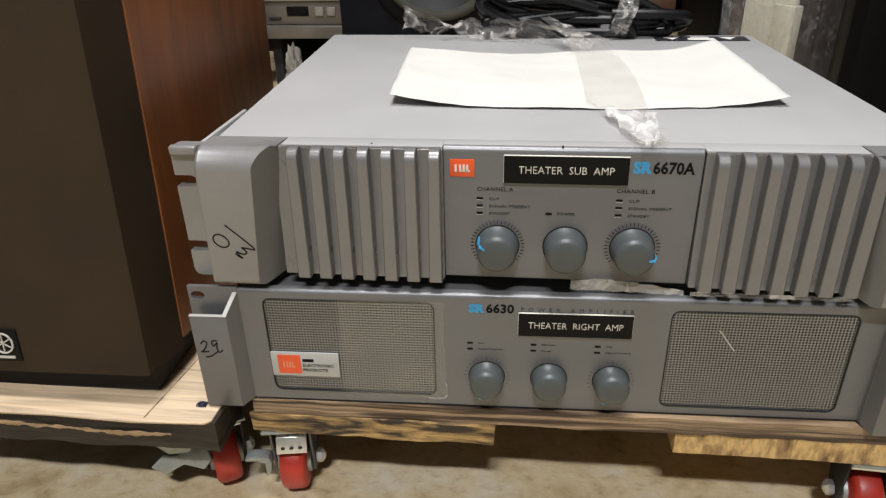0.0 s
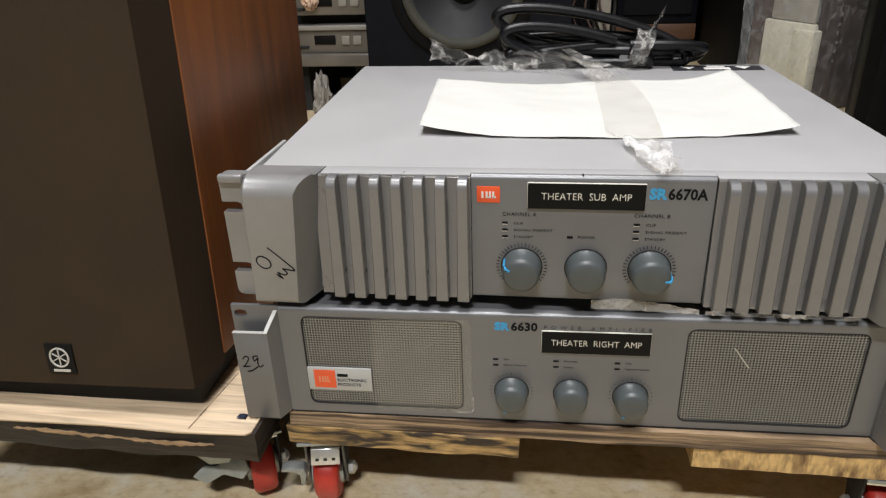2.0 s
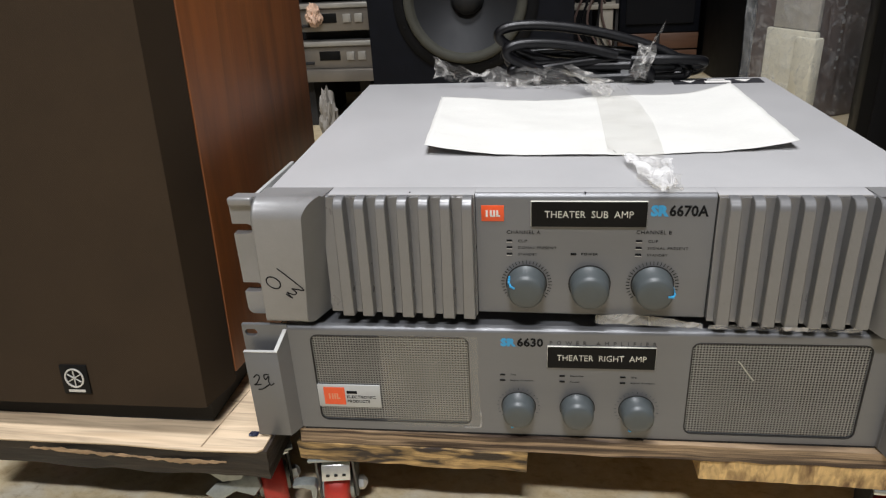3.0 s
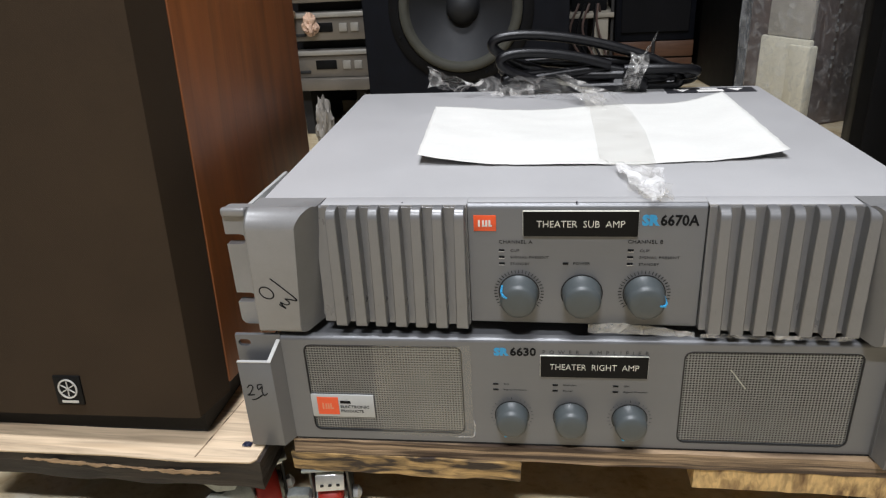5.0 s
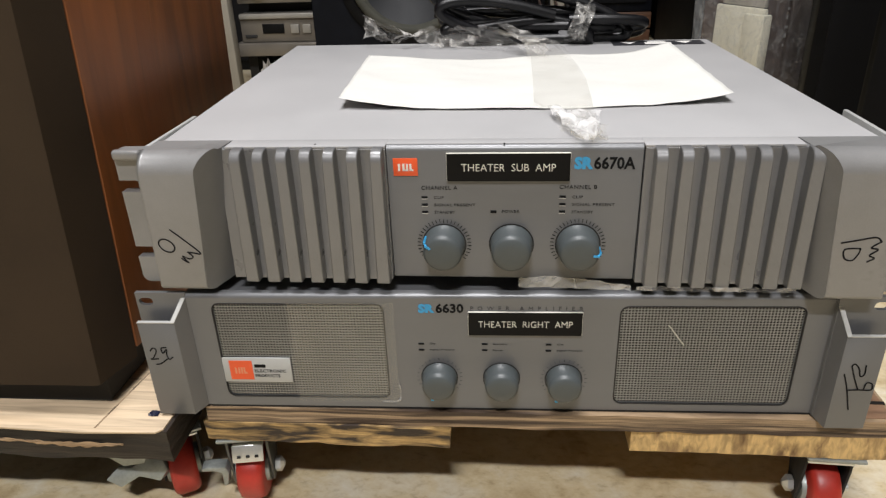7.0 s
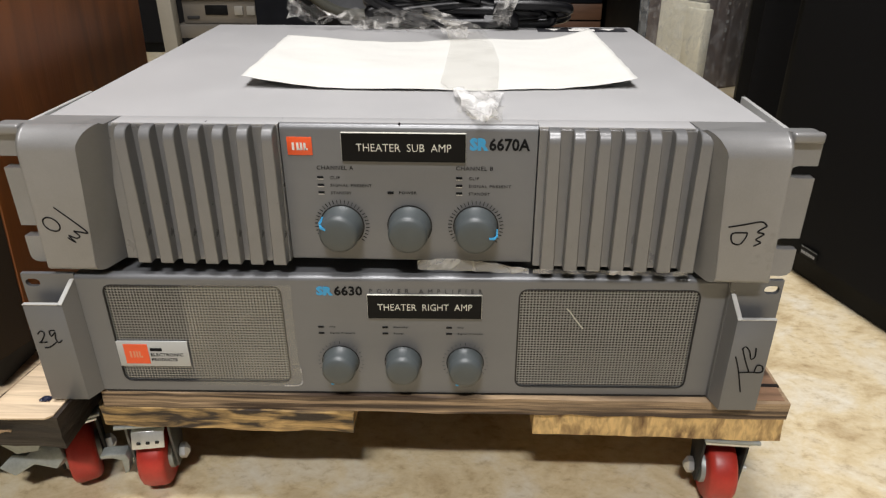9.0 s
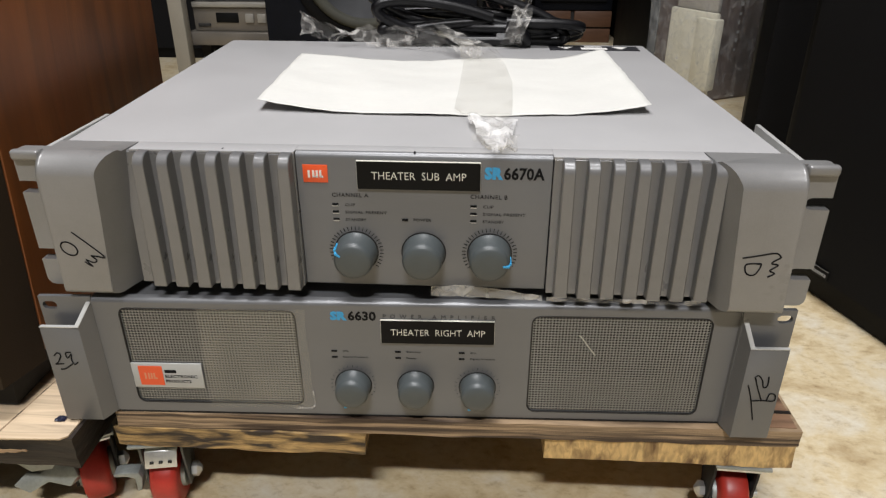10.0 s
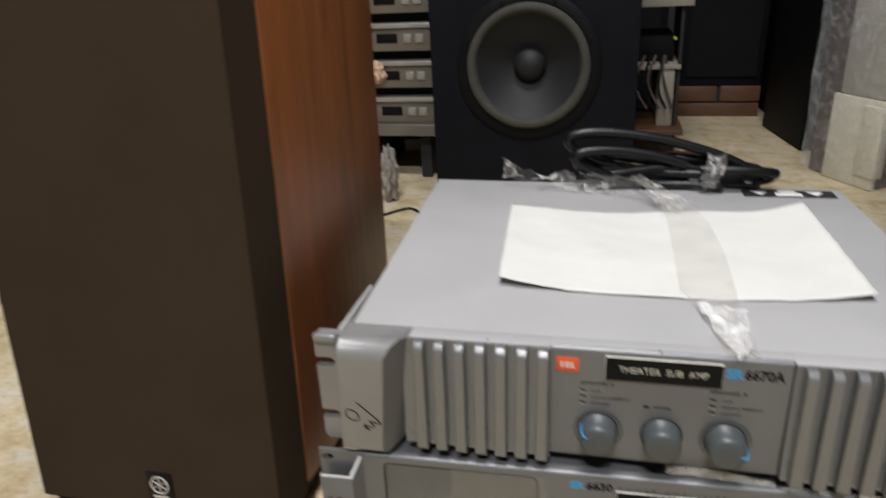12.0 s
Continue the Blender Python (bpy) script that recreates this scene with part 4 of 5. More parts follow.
# ---- brown loudspeaker on its dolly ----
def brown_speaker():
    # it leans back a little, its rear edge on the deck
    m = Matrix.Translation((-0.2729, 0.26, 0.1)) @ Matrix.Rotation(radians(-1.2), 4, "Y") @ Matrix.Rotation(radians(-6.55), 4, "X") @ Matrix.Translation((0.264, -0.26, -0.1))
    s = thing("loudspeaker", "tall loudspeaker with brown cloth grille and red-brown veneer on a dolly", "loudspeaker", m=m)
    x0, x1, zt = -0.510, -0.264, 0.66
    part("cabinet", box(x0, x1, 0.014, 0.262, 0.1008, zt, 0.0015), VENEER, s, "red-brown veneered cabinet")
    # near-black wedge put in for the shadow line below the grille
    part("plinth", prism([(-0.012, 0.0710), (0.250, 0.1000), (0.250, 0.1010), (-0.012, 0.1010)], "x", x0 + 0.012, x1 - 0.012), DARK, s, "dark wedge that stands in for the shade under the cabinet")
    g = [(x0 + 0.002, 0.013), (x0 + 0.016, -0.029), (x0 + 0.019, -0.0305), (x1 - 0.0083, -0.0305), (x1 - 0.0053, -0.029), (x1 - 0.001, 0.013)]
    gr = part("grille", prism(g, "z", 0.0938, zt - 0.002), CLOTH, s, "brown woven cloth grille with bevelled sides")
    b = part("badge", box(-0.3855, -0.3625, -0.0320, -0.0300, 0.1037, 0.1282, 0.0004), BLACKPLATE, gr, "black square badge with silver emblem")
    bm = lathe([(0.0082, -0.0004), (0.0082, 0.0004), (0.0070, 0.0004), (0.0070, -0.0004), (0.0082, -0.0004)], 32, caps=False)
    part("emblem_ring", bm, EDGE, b, m=pose(-0.374, -0.0323, 0.1174))
    bm = bmesh.new()
    for k in range(3):
        bmesh.ops.create_cube(bm, size=1, matrix=Matrix.Translation((-0.374, -0.0323, 0.1174)) @ Matrix.Rotation(radians(60 * k), 4, "Y") @ Matrix.Diagonal((0.0008, 0.0006, 0.0125, 1)))
    part("emblem_spokes", bm, EDGE, b)
    part("badge_bar", box(-0.3810, -0.3670, -0.0324, -0.0318, 0.1054, 0.1074), EDGE, b)
    return s


brown_speaker()


# ---- things on the upper amplifier ----
ZC = 0.2897


def paper_shape(u, v):
    # corners measured from the amplifier's front left: a creased sheet with lifted corners
    fl, fr, bl, br = Vector((-0.119, 0.087)), Vector((0.1565, 0.094)), Vector((-0.132, 0.270)), Vector((0.152, 0.292))
    p = (fl * (1 - u) + fr * u) * (1 - v) + (bl * (1 - u) + br * u) * v
    p.y -= 0.010 * math.sin(math.pi * u) * (1 - v) + 0.008 * math.sin(math.pi * u) * v
    lift = 0.007 * (max(0, 1 - u / 0.22) ** 1.6) * (1 - 0.3 * v) + 0.008 * (max(0, 1 - (1 - u) / 0.2) ** 1.6) * (0.7 + 0.3 * v)
    n = noise.noise(Vector((u * 4, v * 3, 5))) * 0.0022 + noise.noise(Vector((u * 11, v * 9, 8))) * 0.0009
    edge = 0.0011 * noise.noise(Vector((u * 22, v * 22, 3)))
    return (p.x + edge, p.y + edge * 1.4, ZC + 0.0014 + lift + max(-0.0011, n))


pp = part("paper_sheet", sheet(60, 40, paper_shape), PAPER, smooth=True)
thicken(pp, 0.0002)
tagged(pp, "blank white paper sheet with curled corners taped on the amplifier", "paper")


def tape_shape(u, v):
    # from the cable at the back, over the paper, to the front edge
    line = [(-0.012, 0.352, 0.014), (0.020, 0.300, 0.012), (0.040, 0.245, 0.004), (0.042, 0.170, 0.0032), (0.040, 0.085, 0.0034), (0.047, 0.045, 0.003), (0.048, 0.012, 0.003), (0.050, -0.006, 0.004)]
    width = [0.010, 0.016, 0.038, 0.042, 0.040, 0.022, 0.028, 0.012]
    s = v * (len(line) - 1)
    i = min(int(s), len(line) - 2)
    f = s - i
    a, b = Vector(line[i]), Vector(line[i + 1])
    p = a.lerp(b, f)
    w = width[i] * (1 - f) + width[i + 1] * f
    crumple = 1.0 if (s < 2 or s > 4.2) else 0.08
    n = noise.noise_vector(Vector((u * 4, v * 16, 11))) * 0.0045 * crumple + noise.noise_vector(Vector((u * 9, v * 40, 4))) * 0.0018 * crumple
    return (p.x + (u - 0.5) * w + n.x, p.y + n.y + (u - 0.5) * -0.008, ZC + max(0.0006, p.z + n.z + 0.003 * crumple * abs(u - 0.5)))


tp = thing("packing_tape", "crumpled clear packing tape stuck over paper and cable", "tape")
def tape_fold(u, v):
    # stiff fold that rises from the paper to a point before the cable
    base, tip = Vector((0.046, 0.262, 0.004)), Vector((-0.006, 0.318, 0.026))
    p = base.lerp(tip, v)
    w = 0.030 * (1 - 0.75 * v)
    n = noise.noise_vector(Vector((u * 3, v * 5, 14))) * 0.003
    return (p.x + (u - 0.5) * w + n.x, p.y + n.y + 0.010 * (u - 0.5), ZC + max(0.0008, p.z + 0.010 * math.sin(math.pi * u) * (1 - v) + n.z))


part("tape_fold", sheet(12, 26, tape_fold), TAPE, tp, "glossy standing fold of clear tape")
part("tape_strip", sheet(14, 110, tape_shape), TAPEOVER, tp, smooth=True)


def tape_tail(u, v):
    x = 0.031 + (0.012 + 0.020 * v) * u + 0.013 * (1 - v)
    y = -0.009 + 0.075 * v + 0.010 * u * (1 - v)
    n = noise.noise_vector(Vector((u * 2.2, v * 4, 21))) * 0.007 + noise.noise_vector(Vector((u * 6, v * 8, 2))) * 0.0015
    return (x + n.x * 0.7, y + n.y * 0.7, ZC + 0.003 + abs(n.z) * 1.2)


part("tape_tail", sheet(22, 34, tape_tail), TAPEWHITE, tp, "whitish crumpled tape end")


def tape_twist(u, v):
    # twisted length running from the left end to the strip
    line = [(-0.152, 0.352, 0.022), (-0.125, 0.345, 0.014), (-0.085, 0.342, 0.012), (-0.040, 0.330, 0.011), (0.000, 0.310, 0.009), (0.036, 0.268, 0.006)]
    s = v * (len(line) - 1)
    i = min(int(s), len(line) - 2)
    f = s - i
    p = Vector(line[i]).lerp(Vector(line[i + 1]), f)
    a = 1.3 + v * 5.5 + 1.2 * noise.noise(Vector((v * 6, 3, 1)))
    w = (0.016 + 0.006 * noise.noise(Vector((v * 9, 0, 7)))) * (u - 0.5) * 2
    n = noise.noise_vector(Vector((u * 4, v * 22, 31))) * 0.004
    return (p.x + n.x, p.y + math.cos(a) * w * 0.7 + n.y, ZC + max(0.0008, p.z + math.sin(a) * w * 0.75 + n.z))


part("tape_twist", sheet(10, 90, tape_twist), TAPE, tp, "twisted glossy clear tape")

# black mains cable, coiled and taped, lying at the back edge
cb = thing("coiled_cable", "coiled black mains cable bound with clear tape on the amplifier", "cable")
CY = 0.356


def cable_loop(cx, cz, rx, rz, tilt, phase, span, y0, dy):
    pts = []
    for i in range(15):
        t = radians(phase + span * i / 14)
        x, z = rx * math.cos(t), rz * math.sin(t)
        c, s = math.cos(radians(tilt)), math.sin(radians(tilt))
        pts.append((cx + c * x - s * z, y0 + dy * math.sin(t * 1.5), max(ZC + 0.0053, cz + s * x + c * z)))
    return pts


loops = [(0.022, 0.3215, 0.104, 0.021, -13, 0, 372, CY, 0.006), (0.034, 0.3085, 0.104, 0.0125, -4, 30, 360, CY + 0.011, 0.004),
         (0.006, 0.3120, 0.078, 0.0165, -12, 60, 345, CY - 0.010, 0.007), (0.046, 0.3050, 0.092, 0.0085, 2, 90, 350, CY - 0.002, 0.008),
         (0.030, 0.3015, 0.080, 0.0055, 1, 140, 350, CY + 0.008, 0.010),
         (0.010, 0.3070, 0.086, 0.0110, -7, 200, 350, CY + 0.014, 0.005), (-0.004, 0.3030, 0.062, 0.0070, -3, 20, 350, CY - 0.004, 0.009)]
for c in loops:
    part("cable_turn", tube(cable_loop(*c), 0.0055, 12, 4), RUBBER, cb, smooth=True)


def cable_band(u, v):
    t = 2 * math.pi * u
    n = noise.noise_vector(Vector((u * 5, v * 4, 41))) * 0.004
    return (0.070 + 0.020 * (v - 0.5) + 0.008 * math.sin(t) + n.x, CY + 0.003 + 0.026 * math.cos(t) + n.y, max(ZC + 0.0008, 0.3085 + 0.0195 * math.sin(t) + n.z))


part("cable_tape", sheet(36, 8, cable_band), TAPE, cb, "clear tape round the cable")
part("cable_tape_tail", sheet(8, 14, lambda u, v: (0.072 + 0.020 * v + 0.010 * (u - 0.5) * (1 - 0.8 * v), CY - 0.020, 0.318 + 0.032 * v + 0.010 * (u - 0.5) + 0.004 * noise.noise(Vector((u * 4, v * 5, 3))))), TAPE, cb)

# tape scraps between the two amplifiers
def gap_tape(u, v):
    n = noise.noise_vector(Vector((u * 12, v * 2, 51))) * 0.0008
    return (0.010 + 0.070 * u, -0.0045 - 0.002 * u + n.y, 0.1965 + 0.008 * v * (0.5 + 0.5 * math.sin(0.8 + 2.6 * u)) + n.z)


tagged(part("tape_scrap", sheet(50, 6, gap_tape), TAPEGAP), "crumpled clear tape strip along the amplifier's lower edge", "tape")
tagged(part("tape_scrap", sheet(40, 5, lambda u, v: (0.082 + 0.094 * u, -0.0138, 0.2003 + 0.0030 * v + 0.0012 * noise.noise(Vector((u * 30, v, 3))))), TAPE), "tape residue along the ribs' lower edge", "tape")


def grille_tape(u, v):
    n = noise.noise(Vector((u * 12, v * 14, 61)))
    edge = 0.0022 * max(0, abs(u - 0.5) * 2 - 0.9) * 10
    return (-0.142 + 0.071 * u + 0.0004 * n, -0.0006 - edge * 0.4 * abs(n) - 0.0002 * abs(n), 0.1080 + 0.0795 * v + 0.0006 * n)


gt = part("clear_tape", sheet(36, 36, grille_tape), TAPEOVER, smooth=True)
gt.matrix_world = LM
part("rolled_edge", tube([(-0.0706, -0.0008, 0.1230), (-0.0702, -0.0010, 0.1150), (-0.0722, -0.0013, 0.1092), (-0.0830, -0.0010, 0.1084)], 0.0007, 6, 8), TAPE, gt, "rolled edge of the clear tape")
tagged(gt, "flat clear tape stuck over the perforated grille", "tape")


# ---- behind: black loudspeaker with a bare woofer ----
def black_speaker():
    s = thing("loudspeaker", "large black loudspeaker cabinet with exposed woofer, standing on the floor", "loudspeaker")
    bm = bmesh.new()
    add_box(bm, -0.404, 0.022, 1.10, 1.42, 0.0, 0.80, 0.004)
    part("cabinet", bm, NAVYBOX, s)
    # front baffle with a round opening
    ring = [(-0.198 + 0.128 * math.cos(radians(7.5 * k)), 0.326 + 0.128 * math.sin(radians(7.5 * k))) for k in range(48)]
    bm = bmesh.new()
    for yy in (1.05, 1.099):
        inner = [bm.verts.new((x, yy, z)) for x, z in ring]
        outer = []
        for x, z in ring:
            dx, dz = x + 0.198, z - 0.326
            k = min((0.220 if dx > 0 else 0.206) / max(abs(dx), 1e-6), (0.474 if dz > 0 else 0.326) / max(abs(dz), 1e-6))
            outer.append(bm.verts.new((-0.198 + dx * k, yy, 0.326 + dz * k)))
        for k in range(48):
            bm.faces.new((inner[k], inner[(k + 1) % 48], outer[(k + 1) % 48], outer[k]))
    part("baffle", bm, NAVYBOX, s, "flat black baffle")
    for b in ((-0.404, -0.4025, 1.05, 1.10, 0.0, 0.80), (0.0205, 0.022, 1.05, 1.10, 0.0, 0.80), (-0.404, 0.022, 1.05, 1.10, 0.799, 0.80)):
        part("baffle_edge", box(*b), NAVYBOX, s)
    w = part("woofer_frame", lathe([(0.135, 0.004), (0.155, 0.004), (0.157, -0.004), (0.150, -0.008), (0.135, -0.008), (0.135, 0.004)], 56, caps=False), BLACKBOX, s, smooth=True, m=pose(-0.198, 1.05, 0.326) @ Matrix.Diagonal((0.955, 1, 0.955, 1)))
    part("surround", lathe([(0.1335, -0.008)] + [(0.1235 + 0.010 * math.cos(radians(a)), -0.008 - 0.008 * math.sin(radians(a))) for a in range(0, 181, 20)] + [(0.110, 0.0)], 56, caps=False), SURROUND, w, "olive foam surround ring", smooth=True)
    part("cone", lathe([(0.114, -0.005), (0.095, 0.010), (0.070, 0.026), (0.045, 0.038), (0.036, 0.040), (0.036, 0.046), (0.110, 0.046)], 56, caps=False), CONE, w, smooth=True)
    part("dust_cap", lathe([(0.037, 0.040), (0.036, 0.032), (0.031, 0.022), (0.022, 0.015), (0.010, 0.011), (0.0004, 0.010)], 40), CONE, w, smooth=True)
    for k in range(8):
        t = radians(45 * k + 22)
        part("frame_screw", lathe([(0.0035, -0.009), (0.003, -0.0105), (0.0003, -0.0108)], 10), BLACKBOX, w, m=pose(0.144 * math.cos(t), 0, 0.144 * math.sin(t)))
    return s


black_speaker()


# ---- behind: stand with silver audio units ----
def audio_unit(z, parent_m):
    u = thing("audio_unit", "silver audio unit with dark display in a stand", "audio player", m=parent_m, group="stacked audio units")
    part("case", box(-0.583, -0.410, 1.115, 1.36, z, z + 0.060, 0.002), mat("unit_case", (0.12, 0.12, 0.12), 0.5), u)
    f = part("front", box(-0.585, -0.408, 1.100, 1.116, z, z + 0.060, 0.003), SILVER, u)
    part("front_ledge", box(-0.584, -0.409, 1.094, 1.101, z + 0.049, z + 0.0595, 0.002), BUTTON, f)
    part("display", box(-0.536, -0.488, 1.098, 1.101, z + 0.018, z + 0.038, 0.001), BLACKPLATE, f)
    for x in (-0.464, -0.438):
        part("button", box(x - 0.009, x + 0.009, 1.096, 1.101, z + 0.018, z + 0.036, 0.0015), BUTTON, f)
    part("button", box(-0.576, -0.550, 1.097, 1.101, z + 0.010, z + 0.016, 0.001), DARK, f)
    return u


STANDAT = Matrix.Translation((-0.020, -0.425, 0.4297)) @ Matrix.Scale(1.133, 4) @ Matrix.Translation((0.020, 0.425, -0.444))
for z in (0.199, 0.279, 0.359, 0.439):
    audio_unit(z, STANDAT)
st = thing("equipment_stand", "off-white wooden equipment stand holding audio units", "stand", m=STANDAT)
part("shelf", box(-0.60, -0.408, 1.085, 1.40, 0.172, 0.1985, 0.002), SILVER, st)
for z in (0.259, 0.339, 0.419):
    part("spacer", box(-0.575, -0.415, 1.14, 1.34, z, z + 0.020), DARK, st)
part("upright", box(-0.618, -0.588, 1.055, 1.083, 0.0650, 0.335, 0.002), WHITEBOARD, st)
part("ledge", box(-0.645, -0.565, 1.045, 1.090, 0.335, 0.345, 0.001), PALE, st)
part("top_board", box(-0.59, -0.410, 1.09, 1.40, 0.500, 0.520, 0.002), DARK, st)
part("foot", box(-0.585, -0.565, 1.12, 1.36, 0.0650, 0.172), DARK, st)
part("foot", box(-0.455, -0.43, 1.12, 1.36, 0.0650, 0.172), DARK, st)


def crumple(cx, cy, cz, rx, ry, rz, seed):
    bm = bmesh.new()
    bmesh.ops.create_icosphere(bm, subdivisions=4, radius=1)
    for v in bm.verts:
        n = noise.noise(v.co * 2.2 + Vector((seed, 0, 0))) * 0.45 + noise.noise(v.co * 6 + Vector((seed, 3, 0))) * 0.22
        v.co *= 1 + n
        v.co = Vector((cx + rx * v.co.x, cy + ry * v.co.y, max(cz - rz, cz + rz * v.co.z)))
    return bm


tagged(part("crumpled_bag", crumple(-0.604, 1.290, 0.282, 0.018, 0.016, 0.026, 5), mat("pinkish_paper", (0.62, 0.42, 0.30), 0.7, var=0.1)), "crumpled pinkish paper stuck at the audio stand", "paper")
tagged(part("crumpled_bag", crumple(-0.540, 1.12, 0.066, 0.019, 0.030, 0.066, 3), mat("white_bag_plastic", (0.27, 0.25, 0.22), 0.5, var=0.1)), "crumpled white bag on the floor beside the stand", "bag")
tagged(part("floor_cable", tube([(-0.60, 1.02, 0.004), (-0.54, 1.00, 0.004), (-0.48, 1.06, 0.004), (-0.43, 1.02, 0.004), (-0.36, 0.98, 0.004)], 0.003, 8, 6), RUBBER), "thin black cable lying on the floor", "cable")


# ---- behind: small white stand with gear ----
ws = thing("gear_stand", "small white open stand holding dark gear and tangled parts", "stand", m=pose(-0.016, 0, 0))
part("board", box(0.045, 0.185, 1.50, 1.80, 0.405, 0.440, 0.002), WHITEBOARD, ws)
part("board", box(0.035, 0.165, 1.50, 1.80, 0.250, 0.262, 0.002), WHITEBOARD, ws)
part("side", box(0.035, 0.047, 1.50, 1.80, 0.10, 0.250, 0.001), DARK, ws)
part("side", box(0.112, 0.152, 1.505, 1.78, 0.10, 0.250, 0.004), WHITEBOARD, ws)
part("post", box(0.158, 0.165, 1.51, 1.53, 0.0, 0.405), DARK, ws)
part("post", box(0.037, 0.045, 1.51, 1.53, 0.0, 0.405), DARK, ws)
part("base_board", box(0.03, 0.18, 1.46, 1.82, 0.085, 0.10, 0.002), BROWNBOX, ws)
g = thing("dark_gear", "dark electronic chassis with tangled leads on the white stand", "electronics", m=pose(-0.016, 0, 0))
part("chassis", box(0.055, 0.150, 1.56, 1.76, 0.262, 0.330, 0.004), BLACKBOX, g)
rr = random.Random(9)
for k in range(6):
    x = 0.05 + 0.016 * k
    part("lead", tube([(x, 1.52, 0.262), (x + 0.02 * (rr.random() - 0.5), 1.50, 0.285), (x + 0.03 * (rr.random() - 0.5), 1.495, 0.24 - 0.05 * rr.random()), (x + 0.02, 1.49, 0.15)], 0.003, 6, 4), MAROON if k % 2 else RUBBER, g)
part("lamp_dot", lathe([(0.005, 0), (0.004, -0.004), (0.0005, -0.005)], 12), mat("green_dot", (0.35, 0.5, 0.08), 0.4), g, m=pose(0.150, 1.555, 0.322))
tagged(part("wooden_offcut", box(0.115, 0.20, 1.36, 1.44, 0.0, 0.05, 0.003), BROWNBOX), "small wooden offcut lying on the floor", "wood")
tagged(part("crumpled_paper", crumple(0.185, 1.33, 0.02, 0.03, 0.025, 0.02, 14), PAPER), "crumpled white paper on the floor", "paper")


# ---- behind: dark cabinets ----
def cabinet(name, label, x0, x1, y0, y1, z1, material, turn=0, plinth=None):
    cx, cy = (x0 + x1) / 2, (y0 + y1) / 2
    c = thing(name, label, "loudspeaker", m=pose(cx, cy, 0, 0, 0, turn))
    hx, hy = (x1 - x0) / 2, (y1 - y0) / 2
    z0 = 0.0
    if plinth:
        z0 = 0.105
        part("plinth", box(-hx, -0.006 + 0.0, -hy, hy, 0.052, 0.104, 0.002), BROWNBOX, c, "brown wooden plinth")
        part("plinth", box(0.006, hx, -hy, hy, 0.052, 0.104, 0.002), BROWNBOX, c, "brown wooden plinth")
        part("plinth", box(-hx, hx, -hy + 0.003, hy, 0.0, 0.046, 0.002), BROWNBOX, c, "brown wooden plinth")
        part("plinth_gap", box(-hx + 0.004, hx - 0.004, -hy + 0.01, hy - 0.01, 0.040, 0.106), DARK, c)
    part("body", box(-hx, hx, -hy, hy, z0, z1, 0.006), material, c)
    part("grille", box(-hx + 0.02, hx - 0.02, -hy - 0.012, -hy, z0 + 0.03, z1 - 0.03, 0.006), cloth_mat("black_grille_cloth", (0.009, 0.009, 0.010)), c)
    return c


cabinet("loudspeaker", "tall black loudspeaker on a brown wooden plinth", 0.205, 0.47, 2.10, 2.45, 1.1, NAVYBOX, 0, True)
cabinet("loudspeaker", "tall black loudspeaker standing in the back row", 0.50, 1.1, 2.12, 2.5, 1.2, BLACKBOX)
cabinet("loudspeaker", "black loudspeaker standing on the floor behind the wrapped parcel", 0.475, 0.86, 1.66, 1.98, 1.1, BLACKBOX, 7)
cabinet("loudspeaker", "tall dark loudspeaker behind the audio stand", -1.05, -0.42, 1.75, 2.1, 1.2, BLACKBOX)
cabinet("loudspeaker", "tall dark loudspeaker at the back of the room", -0.38, 0.16, 2.15, 2.5, 1.2, BLACKBOX)

# added cabinet: its black covers floor that lies in deep shade there
cabinet("loudspeaker", "black cabinet added over the shaded floor beside the wrapped parcel", 0.552, 1.022, 0.759, 1.119, 1.2, BLACKBOX, -20)
# large black loudspeaker beside the amplifiers
big = cabinet("loudspeaker", "large black loudspeaker standing on the floor beside the dolly", 0.0, 0.5, 0.0, 0.5, 1.2, BLACKBOX)
big.matrix_world = Matrix.Translation((0.400, 0.455, 0)) @ Matrix.Rotation(radians(-73), 4, "Z") @ Matrix.Translation((0.25, 0.262, 0))


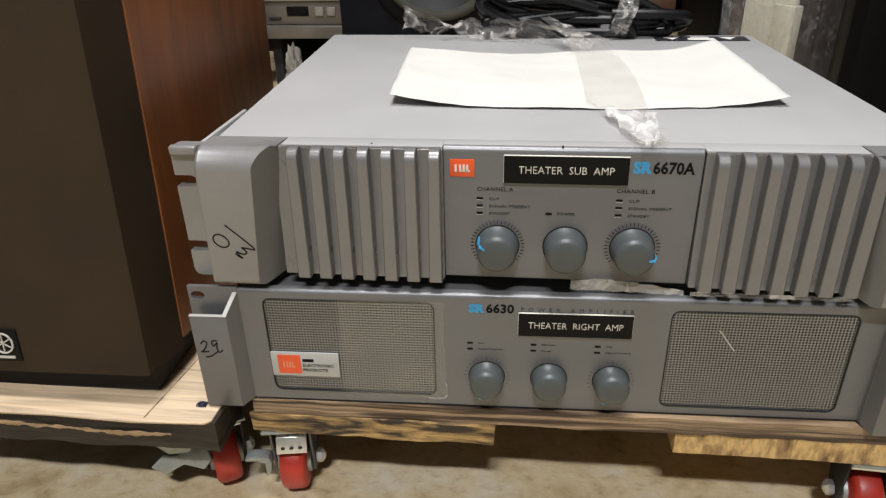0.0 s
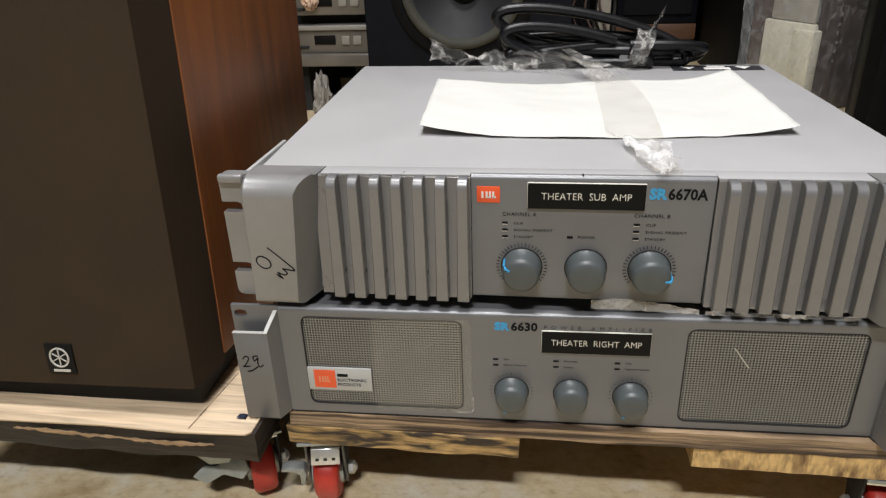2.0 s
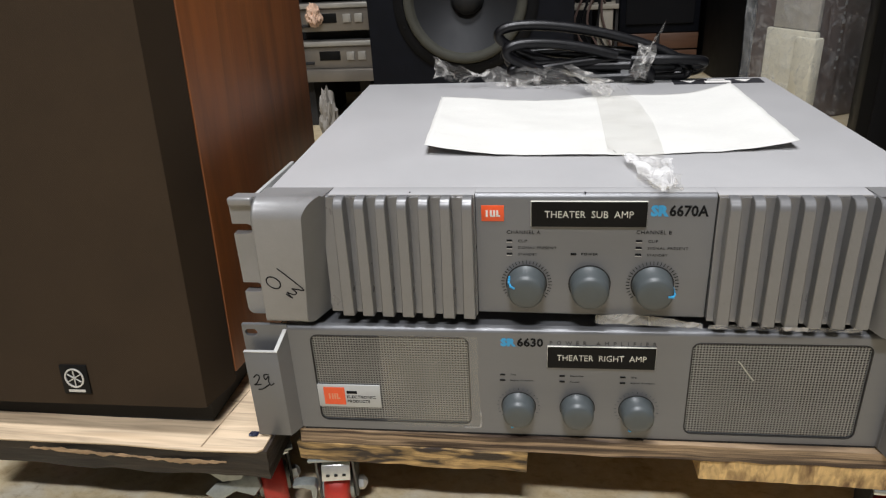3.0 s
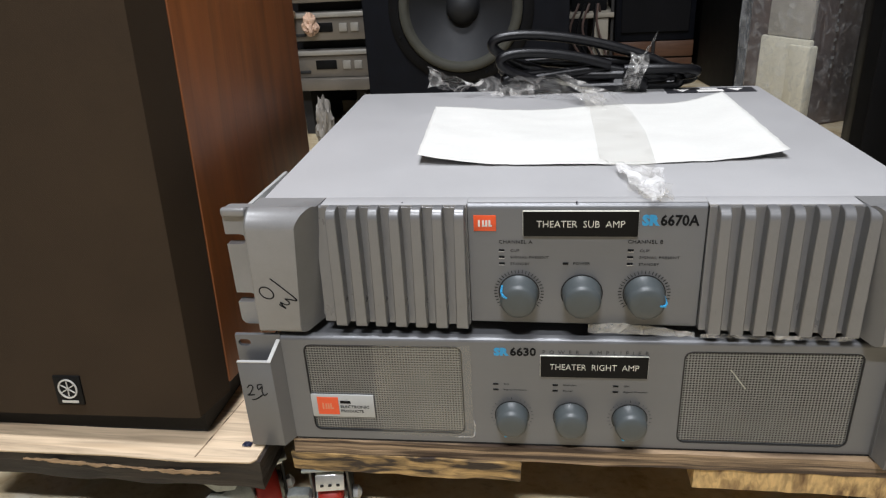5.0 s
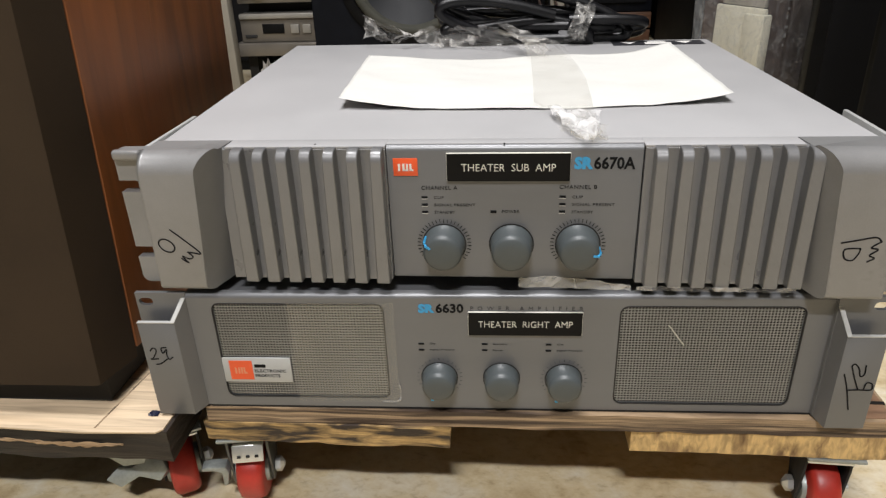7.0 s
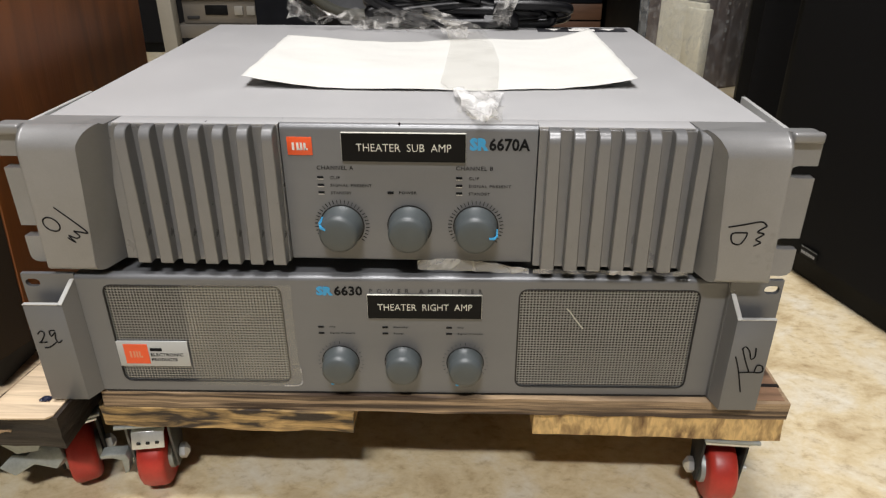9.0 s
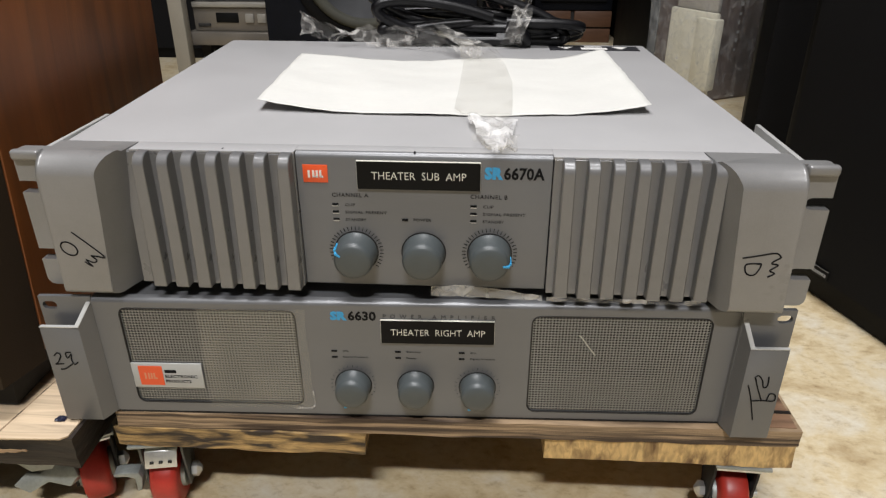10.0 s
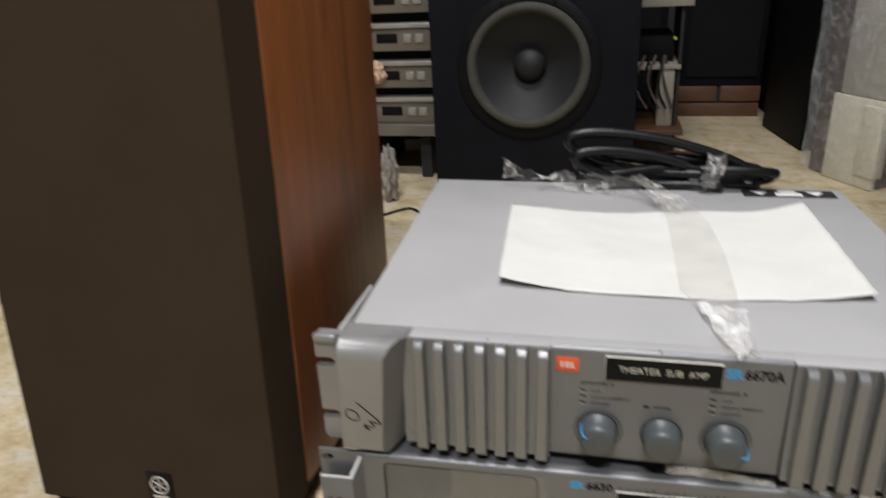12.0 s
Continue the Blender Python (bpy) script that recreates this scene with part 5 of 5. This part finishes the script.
# ---- wrapped parcel ----
def parcel():
    p = thing("wrapped_parcel", "dark cabinet with cream foam corner, wrapped in clear stretch film", "parcel", m=pose(0.565, 1.28, 0, 0, 0, 28))
    # local: corner at the origin; one face runs along +x, the other along +y to the back
    part("cabinet", box(0.006, 0.17, 0.006, 0.20, 0.0, 1.0, 0.004), MAROON, p)
    f = part("foam_corner", box(-0.006, 0.008, -0.004, 0.145, 0.0, 0.205, 0.004), FOAM, p, "cream foam edge protector")
    part("foam_corner", box(-0.011, 0.016, -0.010, 0.050, 0.03, 0.192, 0.004), FOAM, p)
    part("foam_corner", box(-0.003, 0.010, 0.0, 0.13, 0.206, 0.60, 0.004), mat("grey_packing_board", (0.42, 0.40, 0.36), 0.7), p)

    def wrap(u, v):
        t = 4 * u
        x0, x1, y0, y1 = -0.012, 0.180, -0.012, 0.212
        c = [(x1, y0), (x0, y0), (x0, y1), (x1, y1), (x1, y0)]
        i = min(int(t), 3)
        f_ = t - i
        x = c[i][0] * (1 - f_) + c[i + 1][0] * f_
        y = c[i][1] * (1 - f_) + c[i + 1][1] * f_
        n = noise.noise_vector(Vector((u * 60, v * 7, 71))) * 0.0045 + noise.noise_vector(Vector((u * 150, v * 26, 7))) * 0.0022
        return (x + n.x, y + n.y, 0.01 + v * 0.95)
    part("stretch_wrap", sheet(120, 90, wrap), WRAP, p, "crinkled clear stretch film")
    bm = bmesh.new()
    for k in range(26):
        z = 0.12 + 0.02 * k
        add_box(bm, 0.052, 0.056 + 0.002 * (k % 3), -0.0155, -0.0145, z, z + 0.006 + 0.003 * (k % 2))
    part("print_marks", bm, FAINTWHITE, p)
    return p


parcel()
# small printed label low on the large black loudspeaker
lb = part("printed_label", box(-0.013, 0.013, -0.0008, 0.0, -0.006, 0.006, 0.0002), BLACKPLATE, big, "small dark label with pale print")
lb.matrix_world = pose(0.4335, 0.340, 0.042, 0, 0, -73)
bm = box(-0.0125, 0.0125, -0.0010, -0.0007, 0.0048, 0.0052)
for k in range(6):
    add_box(bm, -0.011 + 0.0037 * k, -0.0085 + 0.0037 * k, -0.0012, -0.0007, -0.003, 0.0005)
part("label_bars", bm, FAINTWHITE, lb)
